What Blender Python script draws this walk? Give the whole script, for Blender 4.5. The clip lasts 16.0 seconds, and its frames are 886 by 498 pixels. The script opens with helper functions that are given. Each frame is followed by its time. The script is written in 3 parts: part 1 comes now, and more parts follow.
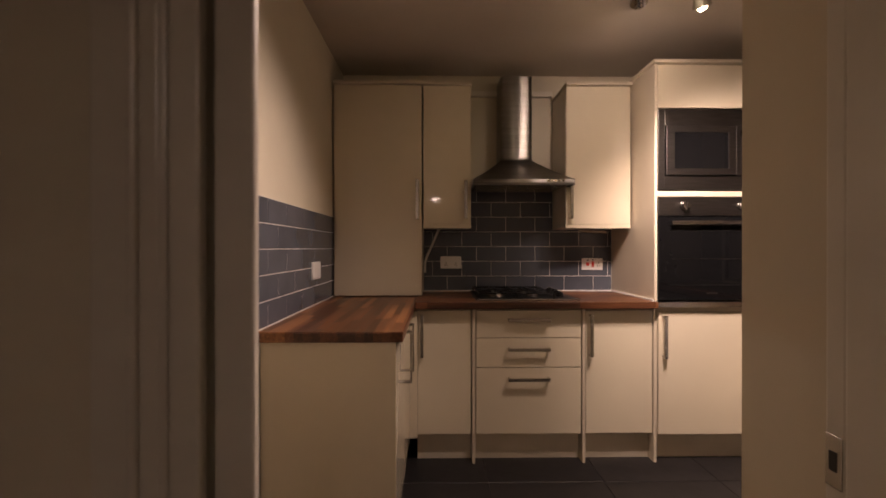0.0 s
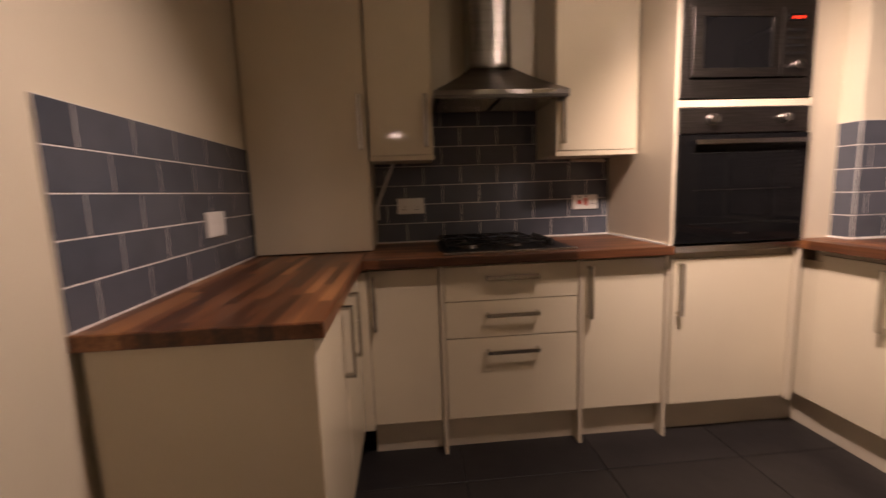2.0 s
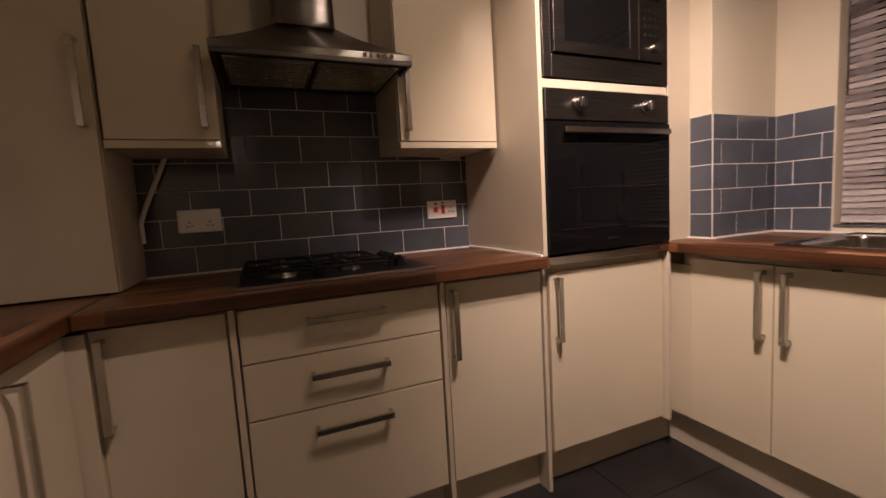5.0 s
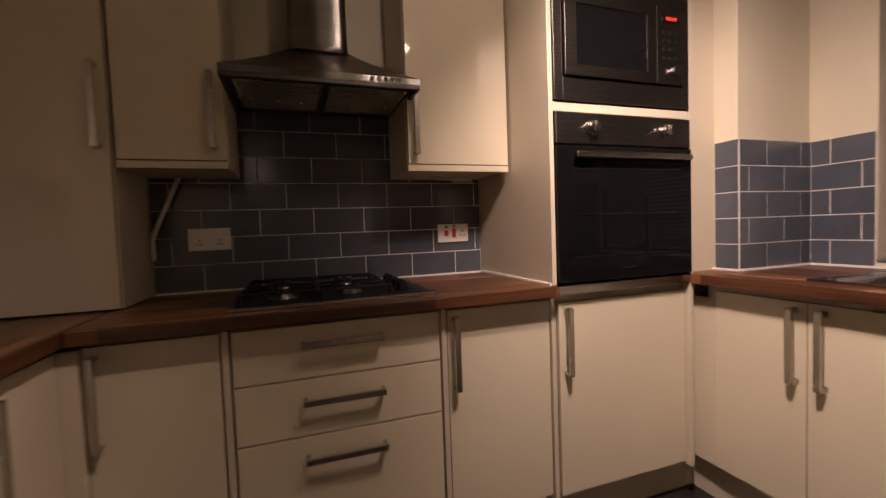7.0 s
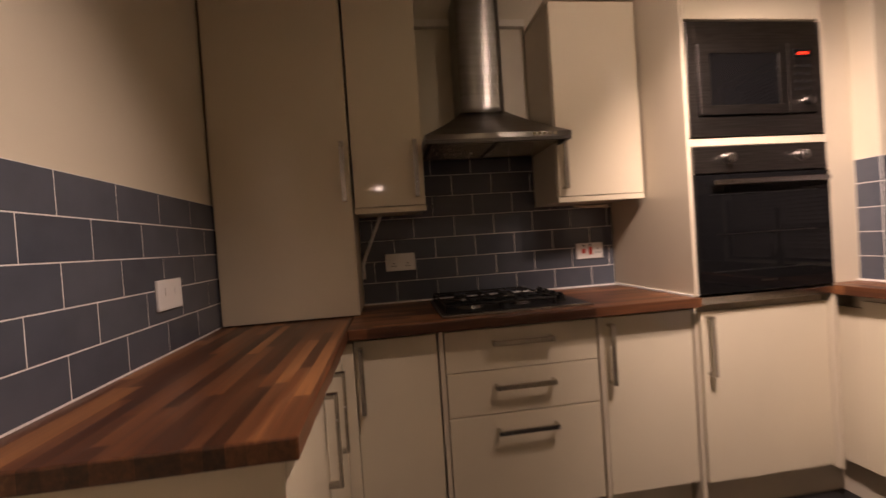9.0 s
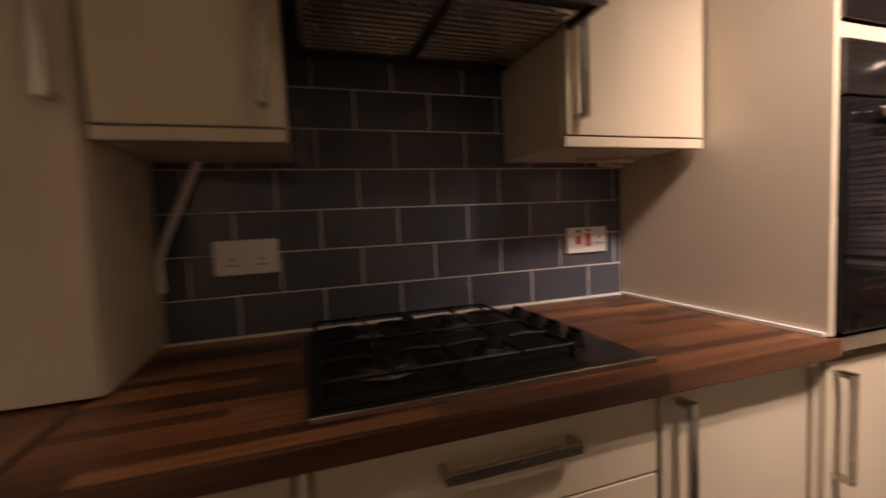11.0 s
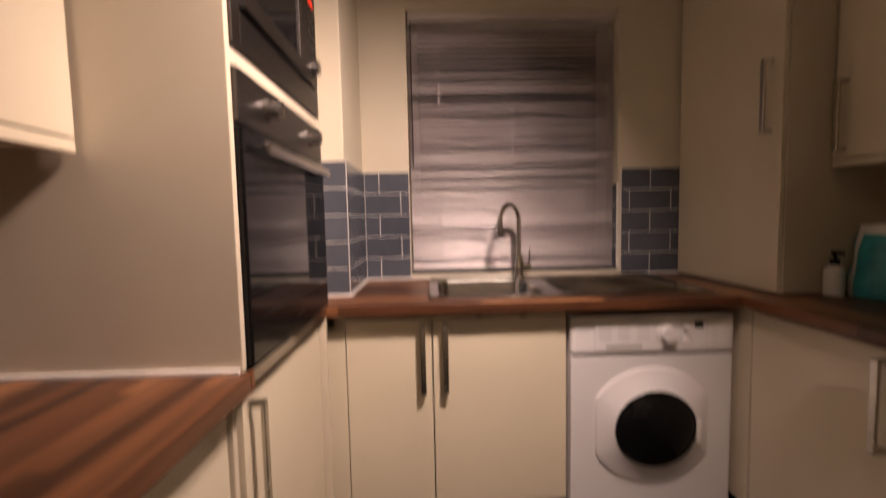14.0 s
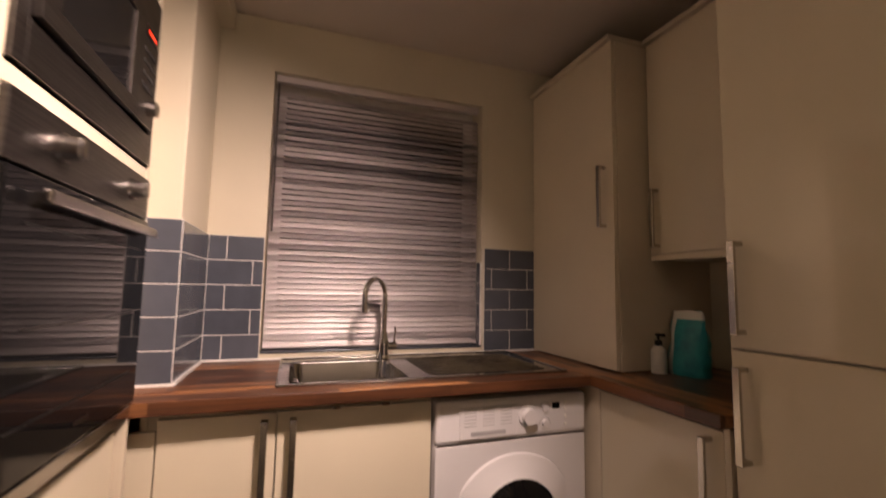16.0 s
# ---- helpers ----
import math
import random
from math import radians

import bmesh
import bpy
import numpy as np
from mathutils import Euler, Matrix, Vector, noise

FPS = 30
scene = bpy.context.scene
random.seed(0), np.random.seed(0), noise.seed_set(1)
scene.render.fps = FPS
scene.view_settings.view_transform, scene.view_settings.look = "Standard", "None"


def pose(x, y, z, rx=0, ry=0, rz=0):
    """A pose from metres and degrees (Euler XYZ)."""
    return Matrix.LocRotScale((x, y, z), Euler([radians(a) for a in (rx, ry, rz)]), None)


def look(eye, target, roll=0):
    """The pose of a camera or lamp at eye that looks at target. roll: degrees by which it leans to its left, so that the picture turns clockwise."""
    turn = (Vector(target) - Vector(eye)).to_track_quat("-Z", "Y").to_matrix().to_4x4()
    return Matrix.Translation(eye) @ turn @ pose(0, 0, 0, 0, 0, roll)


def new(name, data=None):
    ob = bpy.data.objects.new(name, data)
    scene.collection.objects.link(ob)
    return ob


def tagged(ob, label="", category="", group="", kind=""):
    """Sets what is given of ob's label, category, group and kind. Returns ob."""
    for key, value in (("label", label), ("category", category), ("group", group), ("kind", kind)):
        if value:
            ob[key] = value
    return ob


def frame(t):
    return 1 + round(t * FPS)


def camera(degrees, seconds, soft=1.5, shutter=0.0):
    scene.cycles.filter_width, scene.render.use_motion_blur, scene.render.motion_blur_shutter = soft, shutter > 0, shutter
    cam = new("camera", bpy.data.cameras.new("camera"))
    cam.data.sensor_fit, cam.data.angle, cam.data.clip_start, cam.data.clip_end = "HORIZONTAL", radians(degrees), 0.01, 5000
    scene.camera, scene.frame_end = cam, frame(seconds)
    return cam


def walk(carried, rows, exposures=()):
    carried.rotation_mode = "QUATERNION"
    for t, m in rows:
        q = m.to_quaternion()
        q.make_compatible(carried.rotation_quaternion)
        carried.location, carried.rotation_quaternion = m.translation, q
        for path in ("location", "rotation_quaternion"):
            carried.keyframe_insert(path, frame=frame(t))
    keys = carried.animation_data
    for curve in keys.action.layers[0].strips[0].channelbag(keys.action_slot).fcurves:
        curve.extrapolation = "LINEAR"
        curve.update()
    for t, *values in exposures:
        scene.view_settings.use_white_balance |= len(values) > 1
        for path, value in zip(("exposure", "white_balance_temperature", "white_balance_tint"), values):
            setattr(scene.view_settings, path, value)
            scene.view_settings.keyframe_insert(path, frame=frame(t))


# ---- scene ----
cam = camera(92.6, 16.0, soft=1.5, shutter=0.5)
PATH = [
    (0, (0.381, 0.317, 1.207), (0.41, 2.317, 1.202), -0.0),
    (0.5, (0.419, 0.467, 1.194), (0.479, 2.465, 1.116), -1.7),
    (1, (0.49, 0.672, 1.193), (0.33, 2.665, 1.131), -3.1),
    (1.5, (0.493, 0.806, 1.195), (0.234, 2.78, 0.999), -3.0),
    (2, (0.451, 0.909, 1.179), (0.616, 2.884, 0.911), -2.0),
    (2.5, (0.429, 0.956, 1.161), (1.042, 2.841, 0.896), -3.8),
    (3, (0.376, 0.935, 1.151), (1.205, 2.748, 0.983), -2.7),
    (3.5, (0.37, 0.983, 1.123), (1.34, 2.718, 0.903), -3.3),
    (6, (0.884, 1.592, 1.107), (1.506, 3.488, 0.981), -2.6),
    (6.5, (0.891, 1.584, 1.121), (1.515, 3.483, 1.067), -2.0),
    (7, (0.779, 1.431, 1.114), (1.435, 3.318, 1.021), -2.1),
    (7.5, (0.52, 1.15, 1.098), (1.259, 3.006, 1.031), -2.1),
    (8, (0.388, 0.937, 1.137), (1.081, 2.812, 1.063), -2.9),
    (10.3, (0.484, 1.782, 1.203), (0.25, 3.768, 1.235), -2.9),
    (10.5, (0.496, 1.885, 1.181), (0.42, 3.883, 1.208), -3.8),
    (11, (0.608, 2.099, 1.177), (1.232, 3.994, 1.04), -2.5),
    (11.5, (0.742, 2.262, 1.166), (1.87, 3.907, 1.013), -4.4),
    (12, (0.852, 2.28, 1.187), (2.524, 3.37, 1.053), -1.1),
    (12.5, (0.889, 2.296, 1.18), (2.835, 2.745, 1.072), -0.5),
    (13, (0.854, 2.303, 1.154), (2.831, 2.343, 0.849), 0.8),
    (13.5, (0.796, 2.296, 1.126), (2.681, 2.264, 0.458), -0.2),
    (14, (0.79, 2.278, 1.196), (2.784, 2.233, 1.053), -1.2),
    (14.5, (0.817, 2.3, 1.255), (2.784, 2.242, 1.613), -1.3),
    (15, (0.816, 2.301, 1.272), (2.75, 2.197, 1.768), 0.9),
    (15.5, (0.821, 2.3, 1.274), (2.727, 1.844, 1.674), 1.8),
    (16, (0.887, 2.255, 1.219), (2.77, 1.606, 1.402), 1.0),
]
rows = [(t, look(eye, target, roll)) for t, eye, target, roll in PATH]
walk(cam, rows, [(0, 0.08), (1.5, 0.0), (3.5, -0.12), (6, -0.56), (7, -0.5), (8, -0.1), (10.5, -0.18), (13.5, -0.28), (15.5, -0.06), (16, -0.1)])

# ---- light: night outside, ceiling spot fitting inside ----
world = bpy.data.worlds.new("world")
scene.world = world
world.use_nodes = True
world.node_tree.nodes["Background"].inputs[0].default_value = (0.02, 0.025, 0.04, 1)
world.node_tree.nodes["Background"].inputs[1].default_value = 0.05
LAMP = (1.24, 1.91, 2.39)
# heads of the bar fitting: place, aim, watts
HEADS = [((1.06, 1.86, 2.20), (-0.26, 1.50, 0.46), 94), ((1.18, 1.98, 2.21), (1.6, 2.95, 1.85), 13),
         ((1.30, 1.84, 2.20), (2.58, 2.60, 0.64), 138), ((1.42, 1.97, 2.20), (2.10, 2.68, 0.60), 80)]
WARM = (1.0, 0.73, 0.63)


def spot(eye, target, watts):
    data = bpy.data.lights.new("spot", "SPOT")
    data.energy, data.color, data.spot_size, data.spot_blend, data.shadow_soft_size = watts, WARM, radians(106), 1.0, 0.022
    ob = new("spot_light", data)
    ob.matrix_world = look(eye, target)
    return ob


for e, tg, w in HEADS:
    d = (Vector(tg) - Vector(e)).normalized()
    spot(Vector(e) + d * 0.085, tg, w)

# hallway pendant behind the camera
HALL = (0.36, -0.95, 1.99)
hall = bpy.data.lights.new("hall_lamp", "POINT")
hall.energy, hall.color, hall.shadow_soft_size = 7.0, WARM, 0.06
new("hall_light", hall).location = HALL


# ---- materials ----
class Mat:
    def __init__(self, name):
        self.m = bpy.data.materials.new(name)
        self.m.use_nodes = True
        self.t = self.m.node_tree
        self.b = self.t.nodes["Principled BSDF"]

    def node(self, kind, **props):
        n = self.t.nodes.new(kind)
        for k, v in props.items():
            if k in n.inputs:
                n.inputs[k].default_value = v
        return n

    def link(self, a, b):
        self.t.links.new(a, b)

    def coords(self, scale=(1, 1, 1), world_space=True):
        if world_space:
            g = self.node("ShaderNodeNewGeometry").outputs["Position"]
        else:
            g = self.node("ShaderNodeTexCoord").outputs["Object"]
        mp = self.node("ShaderNodeMapping")
        mp.inputs["Scale"].default_value = scale
        self.link(g, mp.inputs["Vector"])
        return mp.outputs["Vector"]

    def noise(self, vec, scale, detail=4):
        n = self.node("ShaderNodeTexNoise", Scale=scale, Detail=detail)
        self.link(vec, n.inputs["Vector"])
        return n.outputs["Fac"]

    def ramp(self, fac, stops):
        r = self.node("ShaderNodeValToRGB")
        el = r.color_ramp.elements
        while len(el) < len(stops):
            el.new(0.5)
        for e, (p, c) in zip(el, stops):
            e.position, e.color = p, (*c, 1)
        self.link(fac, r.inputs["Fac"])
        return r.outputs["Color"]

    def math(self, op, a, b=None):
        n = self.node("ShaderNodeMath")
        n.operation = op
        for i, v in enumerate((a, b)):
            if v is None:
                continue
            if isinstance(v, (int, float)):
                n.inputs[i].default_value = v
            else:
                self.link(v, n.inputs[i])
        return n.outputs[0]

    def bump(self, h, strength, dist=0.002):
        n = self.node("ShaderNodeBump", Strength=strength, Distance=dist)
        self.link(h, n.inputs["Height"])
        self.link(n.outputs["Normal"], self.b.inputs["Normal"])


def surface(name, c0, c1, rough, metal=0.0, scale=6.0, grain=0.0, gscale=200, coat=0.0, rvar=0.08, stretch=(1, 1, 1), spec=0.5):
    """Two-scale mottled colour, varied gloss and a fine relief."""
    m = Mat(name)
    v = m.coords(stretch)
    big = m.noise(v, scale, 5)
    m.link(m.ramp(big, [(0.35, c0), (0.68, c1)]), m.b.inputs["Base Color"])
    fine = m.noise(v, gscale, 3)
    r = m.math("MULTIPLY_ADD", m.noise(v, scale * 3, 4), rvar)
    r.node.inputs[2].default_value = rough - rvar / 2
    m.link(r, m.b.inputs["Roughness"])
    m.b.inputs["Metallic"].default_value = metal
    m.b.inputs["Coat Weight"].default_value = coat
    m.b.inputs["Coat Roughness"].default_value = 0.08
    m.b.inputs["Specular IOR Level"].default_value = spec
    if grain:
        m.bump(fine, grain, 0.001)
    return m.m


def plain(name, c, rough, metal=0.0, emit=0.0):
    k = tuple(min(1, a * 1.12) for a in c)
    m = surface(name, c, k, rough, metal, 25, rvar=0.02)
    if emit:
        b = m.node_tree.nodes["Principled BSDF"]
        b.inputs["Emission Color"].default_value = (*c, 1)
        b.inputs["Emission Strength"].default_value = emit
    return m


def wood(name, along):
    """Block worktop: staves 42 mm wide of random length and tone, with grain."""
    m = Mat(name)
    g = m.node("ShaderNodeNewGeometry")
    s = m.node("ShaderNodeSeparateXYZ")
    m.link(g.outputs["Position"], s.inputs[0])
    a, c = (s.outputs["X"], s.outputs["Y"]) if along == "x" else (s.outputs["Y"], s.outputs["X"])
    row = m.math("FLOOR", m.math("DIVIDE", c, 0.031))
    wn = m.node("ShaderNodeTexWhiteNoise")
    wn.noise_dimensions = "1D"
    m.link(row, wn.inputs["W"])
    off = m.math("ADD", m.math("DIVIDE", a, 0.42), m.math("MULTIPLY", wn.outputs["Value"], 7.3))
    cell = m.math("FLOOR", off)
    wn2 = m.node("ShaderNodeTexWhiteNoise")
    wn2.noise_dimensions = "2D"
    cb = m.node("ShaderNodeCombineXYZ")
    m.link(row, cb.inputs[0])
    m.link(cell, cb.inputs[1])
    m.link(cb.outputs[0], wn2.inputs["Vector"])
    v = m.coords((3, 70, 70) if along == "x" else (70, 3, 70))
    grain = m.noise(v, 1.4, 6)
    f = m.math("ADD", m.math("MULTIPLY", wn2.outputs["Value"], 0.75), m.math("MULTIPLY", m.math("SUBTRACT", grain, 0.5), 0.7))
    f = m.math("ADD", f, 0.1)
    col = m.ramp(f, [(0.05, (0.03, 0.012, 0.006)), (0.3, (0.075, 0.028, 0.012)), (0.62, (0.155, 0.06, 0.024)), (0.95, (0.34, 0.155, 0.058))])
    m.link(col, m.b.inputs["Base Color"])
    r = m.math("MULTIPLY_ADD", grain, 0.15)
    r.node.inputs[2].default_value = 0.27
    m.link(r, m.b.inputs["Roughness"])
    m.bump(grain, 0.06, 0.001)
    return m.m


def tile_glaze(name, c0, c1, rough, bump=0.25, spread=0.35):
    m = Mat(name)
    inf = m.node("ShaderNodeObjectInfo")
    v = m.coords()
    mix = m.math("ADD", m.math("MULTIPLY", inf.outputs["Random"], spread), m.math("MULTIPLY", m.noise(v, 9, 5), 1 - spread))
    m.link(m.ramp(mix, [(0.25, c0), (0.75, c1)]), m.b.inputs["Base Color"])
    r = m.math("MULTIPLY_ADD", m.noise(v, 30, 4), 0.1)
    r.node.inputs[2].default_value = rough
    m.link(r, m.b.inputs["Roughness"])
    m.bump(m.noise(v, 14, 3), bump, 0.002)
    return m.m


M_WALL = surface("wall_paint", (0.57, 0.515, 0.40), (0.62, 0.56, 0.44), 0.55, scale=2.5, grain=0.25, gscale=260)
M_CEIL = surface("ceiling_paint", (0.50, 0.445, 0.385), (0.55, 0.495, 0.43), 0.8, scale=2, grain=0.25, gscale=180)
M_GLOSS = surface("cream_gloss", (0.62, 0.55, 0.42), (0.67, 0.60, 0.46), 0.05, scale=1.8, grain=0.012, gscale=25, rvar=0.03)
M_CARC = surface("cream_carcass", (0.57, 0.50, 0.39), (0.62, 0.55, 0.43), 0.38, scale=3, grain=0.06, gscale=500)
M_PLINTH = surface("plinth_cream", (0.55, 0.49, 0.39), (0.62, 0.55, 0.44), 0.4, scale=5, grain=0.05)
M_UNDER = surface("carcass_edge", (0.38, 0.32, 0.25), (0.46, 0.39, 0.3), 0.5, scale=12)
M_JAMB = surface("white_gloss_paint", (0.60, 0.56, 0.48), (0.68, 0.63, 0.55), 0.32, scale=3, grain=0.2, gscale=60, rvar=0.15)
M_TILE = tile_glaze("blue_grey_glaze", (0.062, 0.070, 0.088), (0.092, 0.101, 0.124), 0.12)
M_GROUT = surface("grout", (0.62, 0.60, 0.57), (0.74, 0.72, 0.69), 0.85, scale=30, grain=0.3)
M_FLOOR = tile_glaze("floor_slate", (0.011, 0.0102, 0.011), (0.024, 0.022, 0.0225), 0.36, 0.35, 0.25)
M_FLOOR.node_tree.nodes["Principled BSDF"].inputs["Specular IOR Level"].default_value = 0.36
M_FGROUT = surface("floor_grout", (0.014, 0.013, 0.0125), (0.026, 0.024, 0.022), 0.9, scale=20, grain=0.2)
M_WX, M_WY = wood("walnut_block_x", "x"), wood("walnut_block_y", "y")
M_STEEL = surface("brushed_steel", (0.40, 0.385, 0.37), (0.50, 0.48, 0.46), 0.22, 1.0, 8, 0.08, 300, stretch=(1, 1, 14))
M_HOOD = surface("hood_steel", (0.24, 0.228, 0.218), (0.29, 0.278, 0.265), 0.30, 1.0, 8, 0.0, 160, rvar=0.04, stretch=(0.6, 0.6, 6))
hn = M_HOOD.node_tree
tan_node = hn.nodes.new("ShaderNodeTangent")
tan_node.direction_type, tan_node.axis = "RADIAL", "Z"
hn.links.new(tan_node.outputs[0], hn.nodes["Principled BSDF"].inputs["Tangent"])
hn.nodes["Principled BSDF"].inputs["Anisotropic"].default_value = 1.0
hn.nodes["Principled BSDF"].inputs["Anisotropic Rotation"].default_value = 0.25
M_DSTEEL = surface("dark_brushed_steel", (0.105, 0.097, 0.091), (0.15, 0.139, 0.131), 0.36, 1.0, 8, 0.06, 300, stretch=(1, 1, 20))
M_NICKEL = surface("nickel", (0.50, 0.475, 0.44), (0.58, 0.555, 0.51), 0.26, 1.0, 20, 0.0, 300)
M_CHROME = plain("chrome", (0.75, 0.74, 0.72), 0.07, 1.0)
M_SINK = surface("sink_steel", (0.46, 0.45, 0.43), (0.54, 0.525, 0.505), 0.13, 1.0, 12, 0.05, 400)
M_BGLASS = plain("black_glass", (0.005, 0.005, 0.0055), 0.04)
M_BGLASS.node_tree.nodes["Principled BSDF"].inputs["Specular IOR Level"].default_value = 0.2
M_BLACK = plain("black_enamel", (0.008, 0.008, 0.008), 0.42)
M_BLACK.node_tree.nodes["Principled BSDF"].inputs["Specular IOR Level"].default_value = 0.25
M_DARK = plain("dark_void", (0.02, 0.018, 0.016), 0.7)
M_WHITE = surface("white_plastic", (0.74, 0.72, 0.69), (0.79, 0.77, 0.74), 0.3, scale=6, rvar=0.05)
M_APPL = surface("appliance_white", (0.68, 0.66, 0.67), (0.73, 0.71, 0.72), 0.25, scale=3, grain=0.03, gscale=300)
M_GREY = plain("grey_print", (0.36, 0.35, 0.36), 0.5)
M_RED = plain("red_rocker", (0.45, 0.03, 0.02), 0.3)
M_LED = plain("red_display", (0.8, 0.03, 0.01), 0.4, 0, 2.0)
M_BULB = plain("lamp_lens", (1.0, 0.75, 0.5), 0.4, 0, 112.0)
M_SLAT = surface("blind_slat", (0.62, 0.57, 0.575), (0.66, 0.605, 0.61), 0.42, 0.3, 3, 0.0, 300)
M_TEAL = surface("teal_wrap", (0.015, 0.18, 0.22), (0.04, 0.34, 0.38), 0.3, scale=18)
M_NIGHT = plain("night_glass", (0.01, 0.011, 0.014), 0.03)


# ---- mesh helpers ----
def add_box(bm, x0, x1, y0, y1, z0, z1, bevel=0.0, seg=2):
    r = bmesh.ops.create_cube(bm, size=1)
    vs = r["verts"]
    for v in vs:
        v.co = Vector(((x0 + x1) / 2 + v.co.x * (x1 - x0), (y0 + y1) / 2 + v.co.y * (y1 - y0), (z0 + z1) / 2 + v.co.z * (z1 - z0)))
    if bevel:
        es = {e for v in vs for e in v.link_edges}
        bmesh.ops.bevel(bm, geom=list(es), offset=bevel, segments=seg, profile=0.5, affect="EDGES")
    return vs


def add_cyl(bm, p, q, r0, r1=None, n=24):
    p, q = Vector(p), Vector(q)
    d = q - p
    m = Matrix.Translation((p + q) / 2) @ d.to_track_quat("Z", "Y").to_matrix().to_4x4()
    bmesh.ops.create_cone(bm, cap_ends=True, segments=n, radius1=r0, radius2=r0 if r1 is None else r1, depth=d.length, matrix=m)


def add_tube(bm, pts, r, n=12):
    """A round tube along points."""
    pts = [Vector(p) for p in pts]
    rings = []
    side = None
    for i, p in enumerate(pts):
        d = (pts[min(i + 1, len(pts) - 1)] - pts[max(i - 1, 0)]).normalized()
        if side is None:
            side = d.orthogonal().normalized()
        side = (side - d * side.dot(d)).normalized()
        up = d.cross(side)
        rr = r[i] if isinstance(r, (list, tuple)) else r
        rings.append([bm.verts.new(p + (side * math.cos(2 * math.pi * k / n) + up * math.sin(2 * math.pi * k / n)) * rr) for k in range(n)])
    for a, b in zip(rings, rings[1:]):
        for k in range(n):
            bm.faces.new((a[k], a[(k + 1) % n], b[(k + 1) % n], b[k]))
    bm.faces.new(rings[0][::-1])
    bm.faces.new(rings[-1])


def finish(name, bm, mat, parent=None, smooth=True):
    bmesh.ops.recalc_face_normals(bm, faces=bm.faces)
    me = bpy.data.meshes.new(name)
    bm.to_mesh(me)
    bm.free()
    for m in (mat if isinstance(mat, (list, tuple)) else [mat]):
        me.materials.append(m)
    if smooth:
        me.shade_smooth()
        me.set_sharp_from_angle(angle=radians(35))
    ob = new(name, me)
    ob.parent = parent
    return ob


def box(name, x0, x1, y0, y1, z0, z1, mat, parent=None, bevel=0.002):
    bm = bmesh.new()
    add_box(bm, x0, x1, y0, y1, z0, z1, bevel)
    return finish(name, bm, mat, parent, smooth=False)


def boxes(name, blocks, mat, parent=None, bevel=0.002):
    bm = bmesh.new()
    for b in blocks:
        add_box(bm, *b, bevel)
    return finish(name, bm, mat, parent, smooth=False)


def cyl(name, p, q, r0, mat, parent=None, r1=None, n=28):
    bm = bmesh.new()
    add_cyl(bm, p, q, r0, r1, n)
    return finish(name, bm, mat, parent)


def thing(name, at, label, category, group=""):
    ob = new(name)
    ob.empty_display_size = 0.1
    return tagged(ob, label, category, group)


def struct(ob, label="", category=""):
    return tagged(ob, label, category, kind="structure")


def bar_handle(a, b, out, parent, w=0.018):
    """Square bow handle between a and b, standing off along out."""
    a, b, out = Vector(a), Vector(b), Vector(out)
    d = (b - a).normalized()
    s = d.cross(out).normalized()
    bm = bmesh.new()

    def block(p, q, half_w, t):
        c = bmesh.ops.create_cube(bm, size=1)["verts"]
        dd = q - p
        ax = dd.normalized()
        u = s
        v = ax.cross(u)
        for x in c:
            x.co = (p + q) / 2 + ax * (x.co.x * dd.length) + u * (x.co.y * 2 * half_w) + v * (x.co.z * t)
        es = list({e for x in c for e in x.link_edges})
        bmesh.ops.bevel(bm, geom=es, offset=0.0015, segments=2, profile=0.5, affect="EDGES")
    top = out * 0.032
    block(a + top, b + top, w / 2, 0.010)
    for p in (a + d * 0.006, b - d * 0.006):
        block(p, p + top, w / 2 - 0.0005, 0.012)
    return finish("handle", bm, M_NICKEL, parent, smooth=False)


# ---- shell ----
CEIL = 2.39
XL, XR, YB, YS = -0.26, 2.82, 3.23, 0.60
struct(box("floor", -1.2, 3.1, -2.2, 3.5, -0.12, -0.006, M_FGROUT, bevel=0), "dark grey grout bed under slate floor tiles", "floor")
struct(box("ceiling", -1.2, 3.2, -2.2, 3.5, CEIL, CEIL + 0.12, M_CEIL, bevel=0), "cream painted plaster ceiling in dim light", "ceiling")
struct(box("wall_north", -0.4, 3.2, YB, YB + 0.15, -0.006, CEIL, M_WALL, bevel=0), "cream painted kitchen wall behind the hob", "wall")
struct(box("wall_west", XL - 0.15, XL, 0.893, YB, -0.006, CEIL, M_WALL, bevel=0), "cream painted kitchen wall beside the door", "wall")
# window wall with an opening
WY0, WY1, WZ0, WZ1 = 1.385, 2.385, 0.935, 2.157
struct(boxes("wall_east", [(XR, XR + 0.25, YS - 0.2, WY0, -0.006, CEIL), (XR, XR + 0.25, WY1, YB, -0.006, CEIL),
                           (XR, XR + 0.25, WY0, WY1, -0.006, WZ0), (XR, XR + 0.25, WY0, WY1, WZ1, CEIL)], M_WALL, bevel=0),
       "cream painted kitchen wall around the window", "wall")
struct(box("wall_south", 1.03, XR, YS - 0.15, YS, -0.006, CEIL, M_WALL, bevel=0), "cream painted wall behind the fridge cabinets", "wall")
struct(box("wall_nib", -1.2, 0.086, 0.862, 0.893, -0.006, CEIL, M_WALL, bevel=0.003), "cream wall beside the doorway", "wall")
struct(box("wall_hall_west", -1.3, -1.2, -2.0, 0.893, -0.006, CEIL, M_WALL, bevel=0), "cream painted hallway wall", "wall")
struct(box("wall_hall_east", 1.03, 1.15, -2.0, YS - 0.15, -0.006, CEIL, M_WALL, bevel=0), "cream painted hallway wall", "wall")
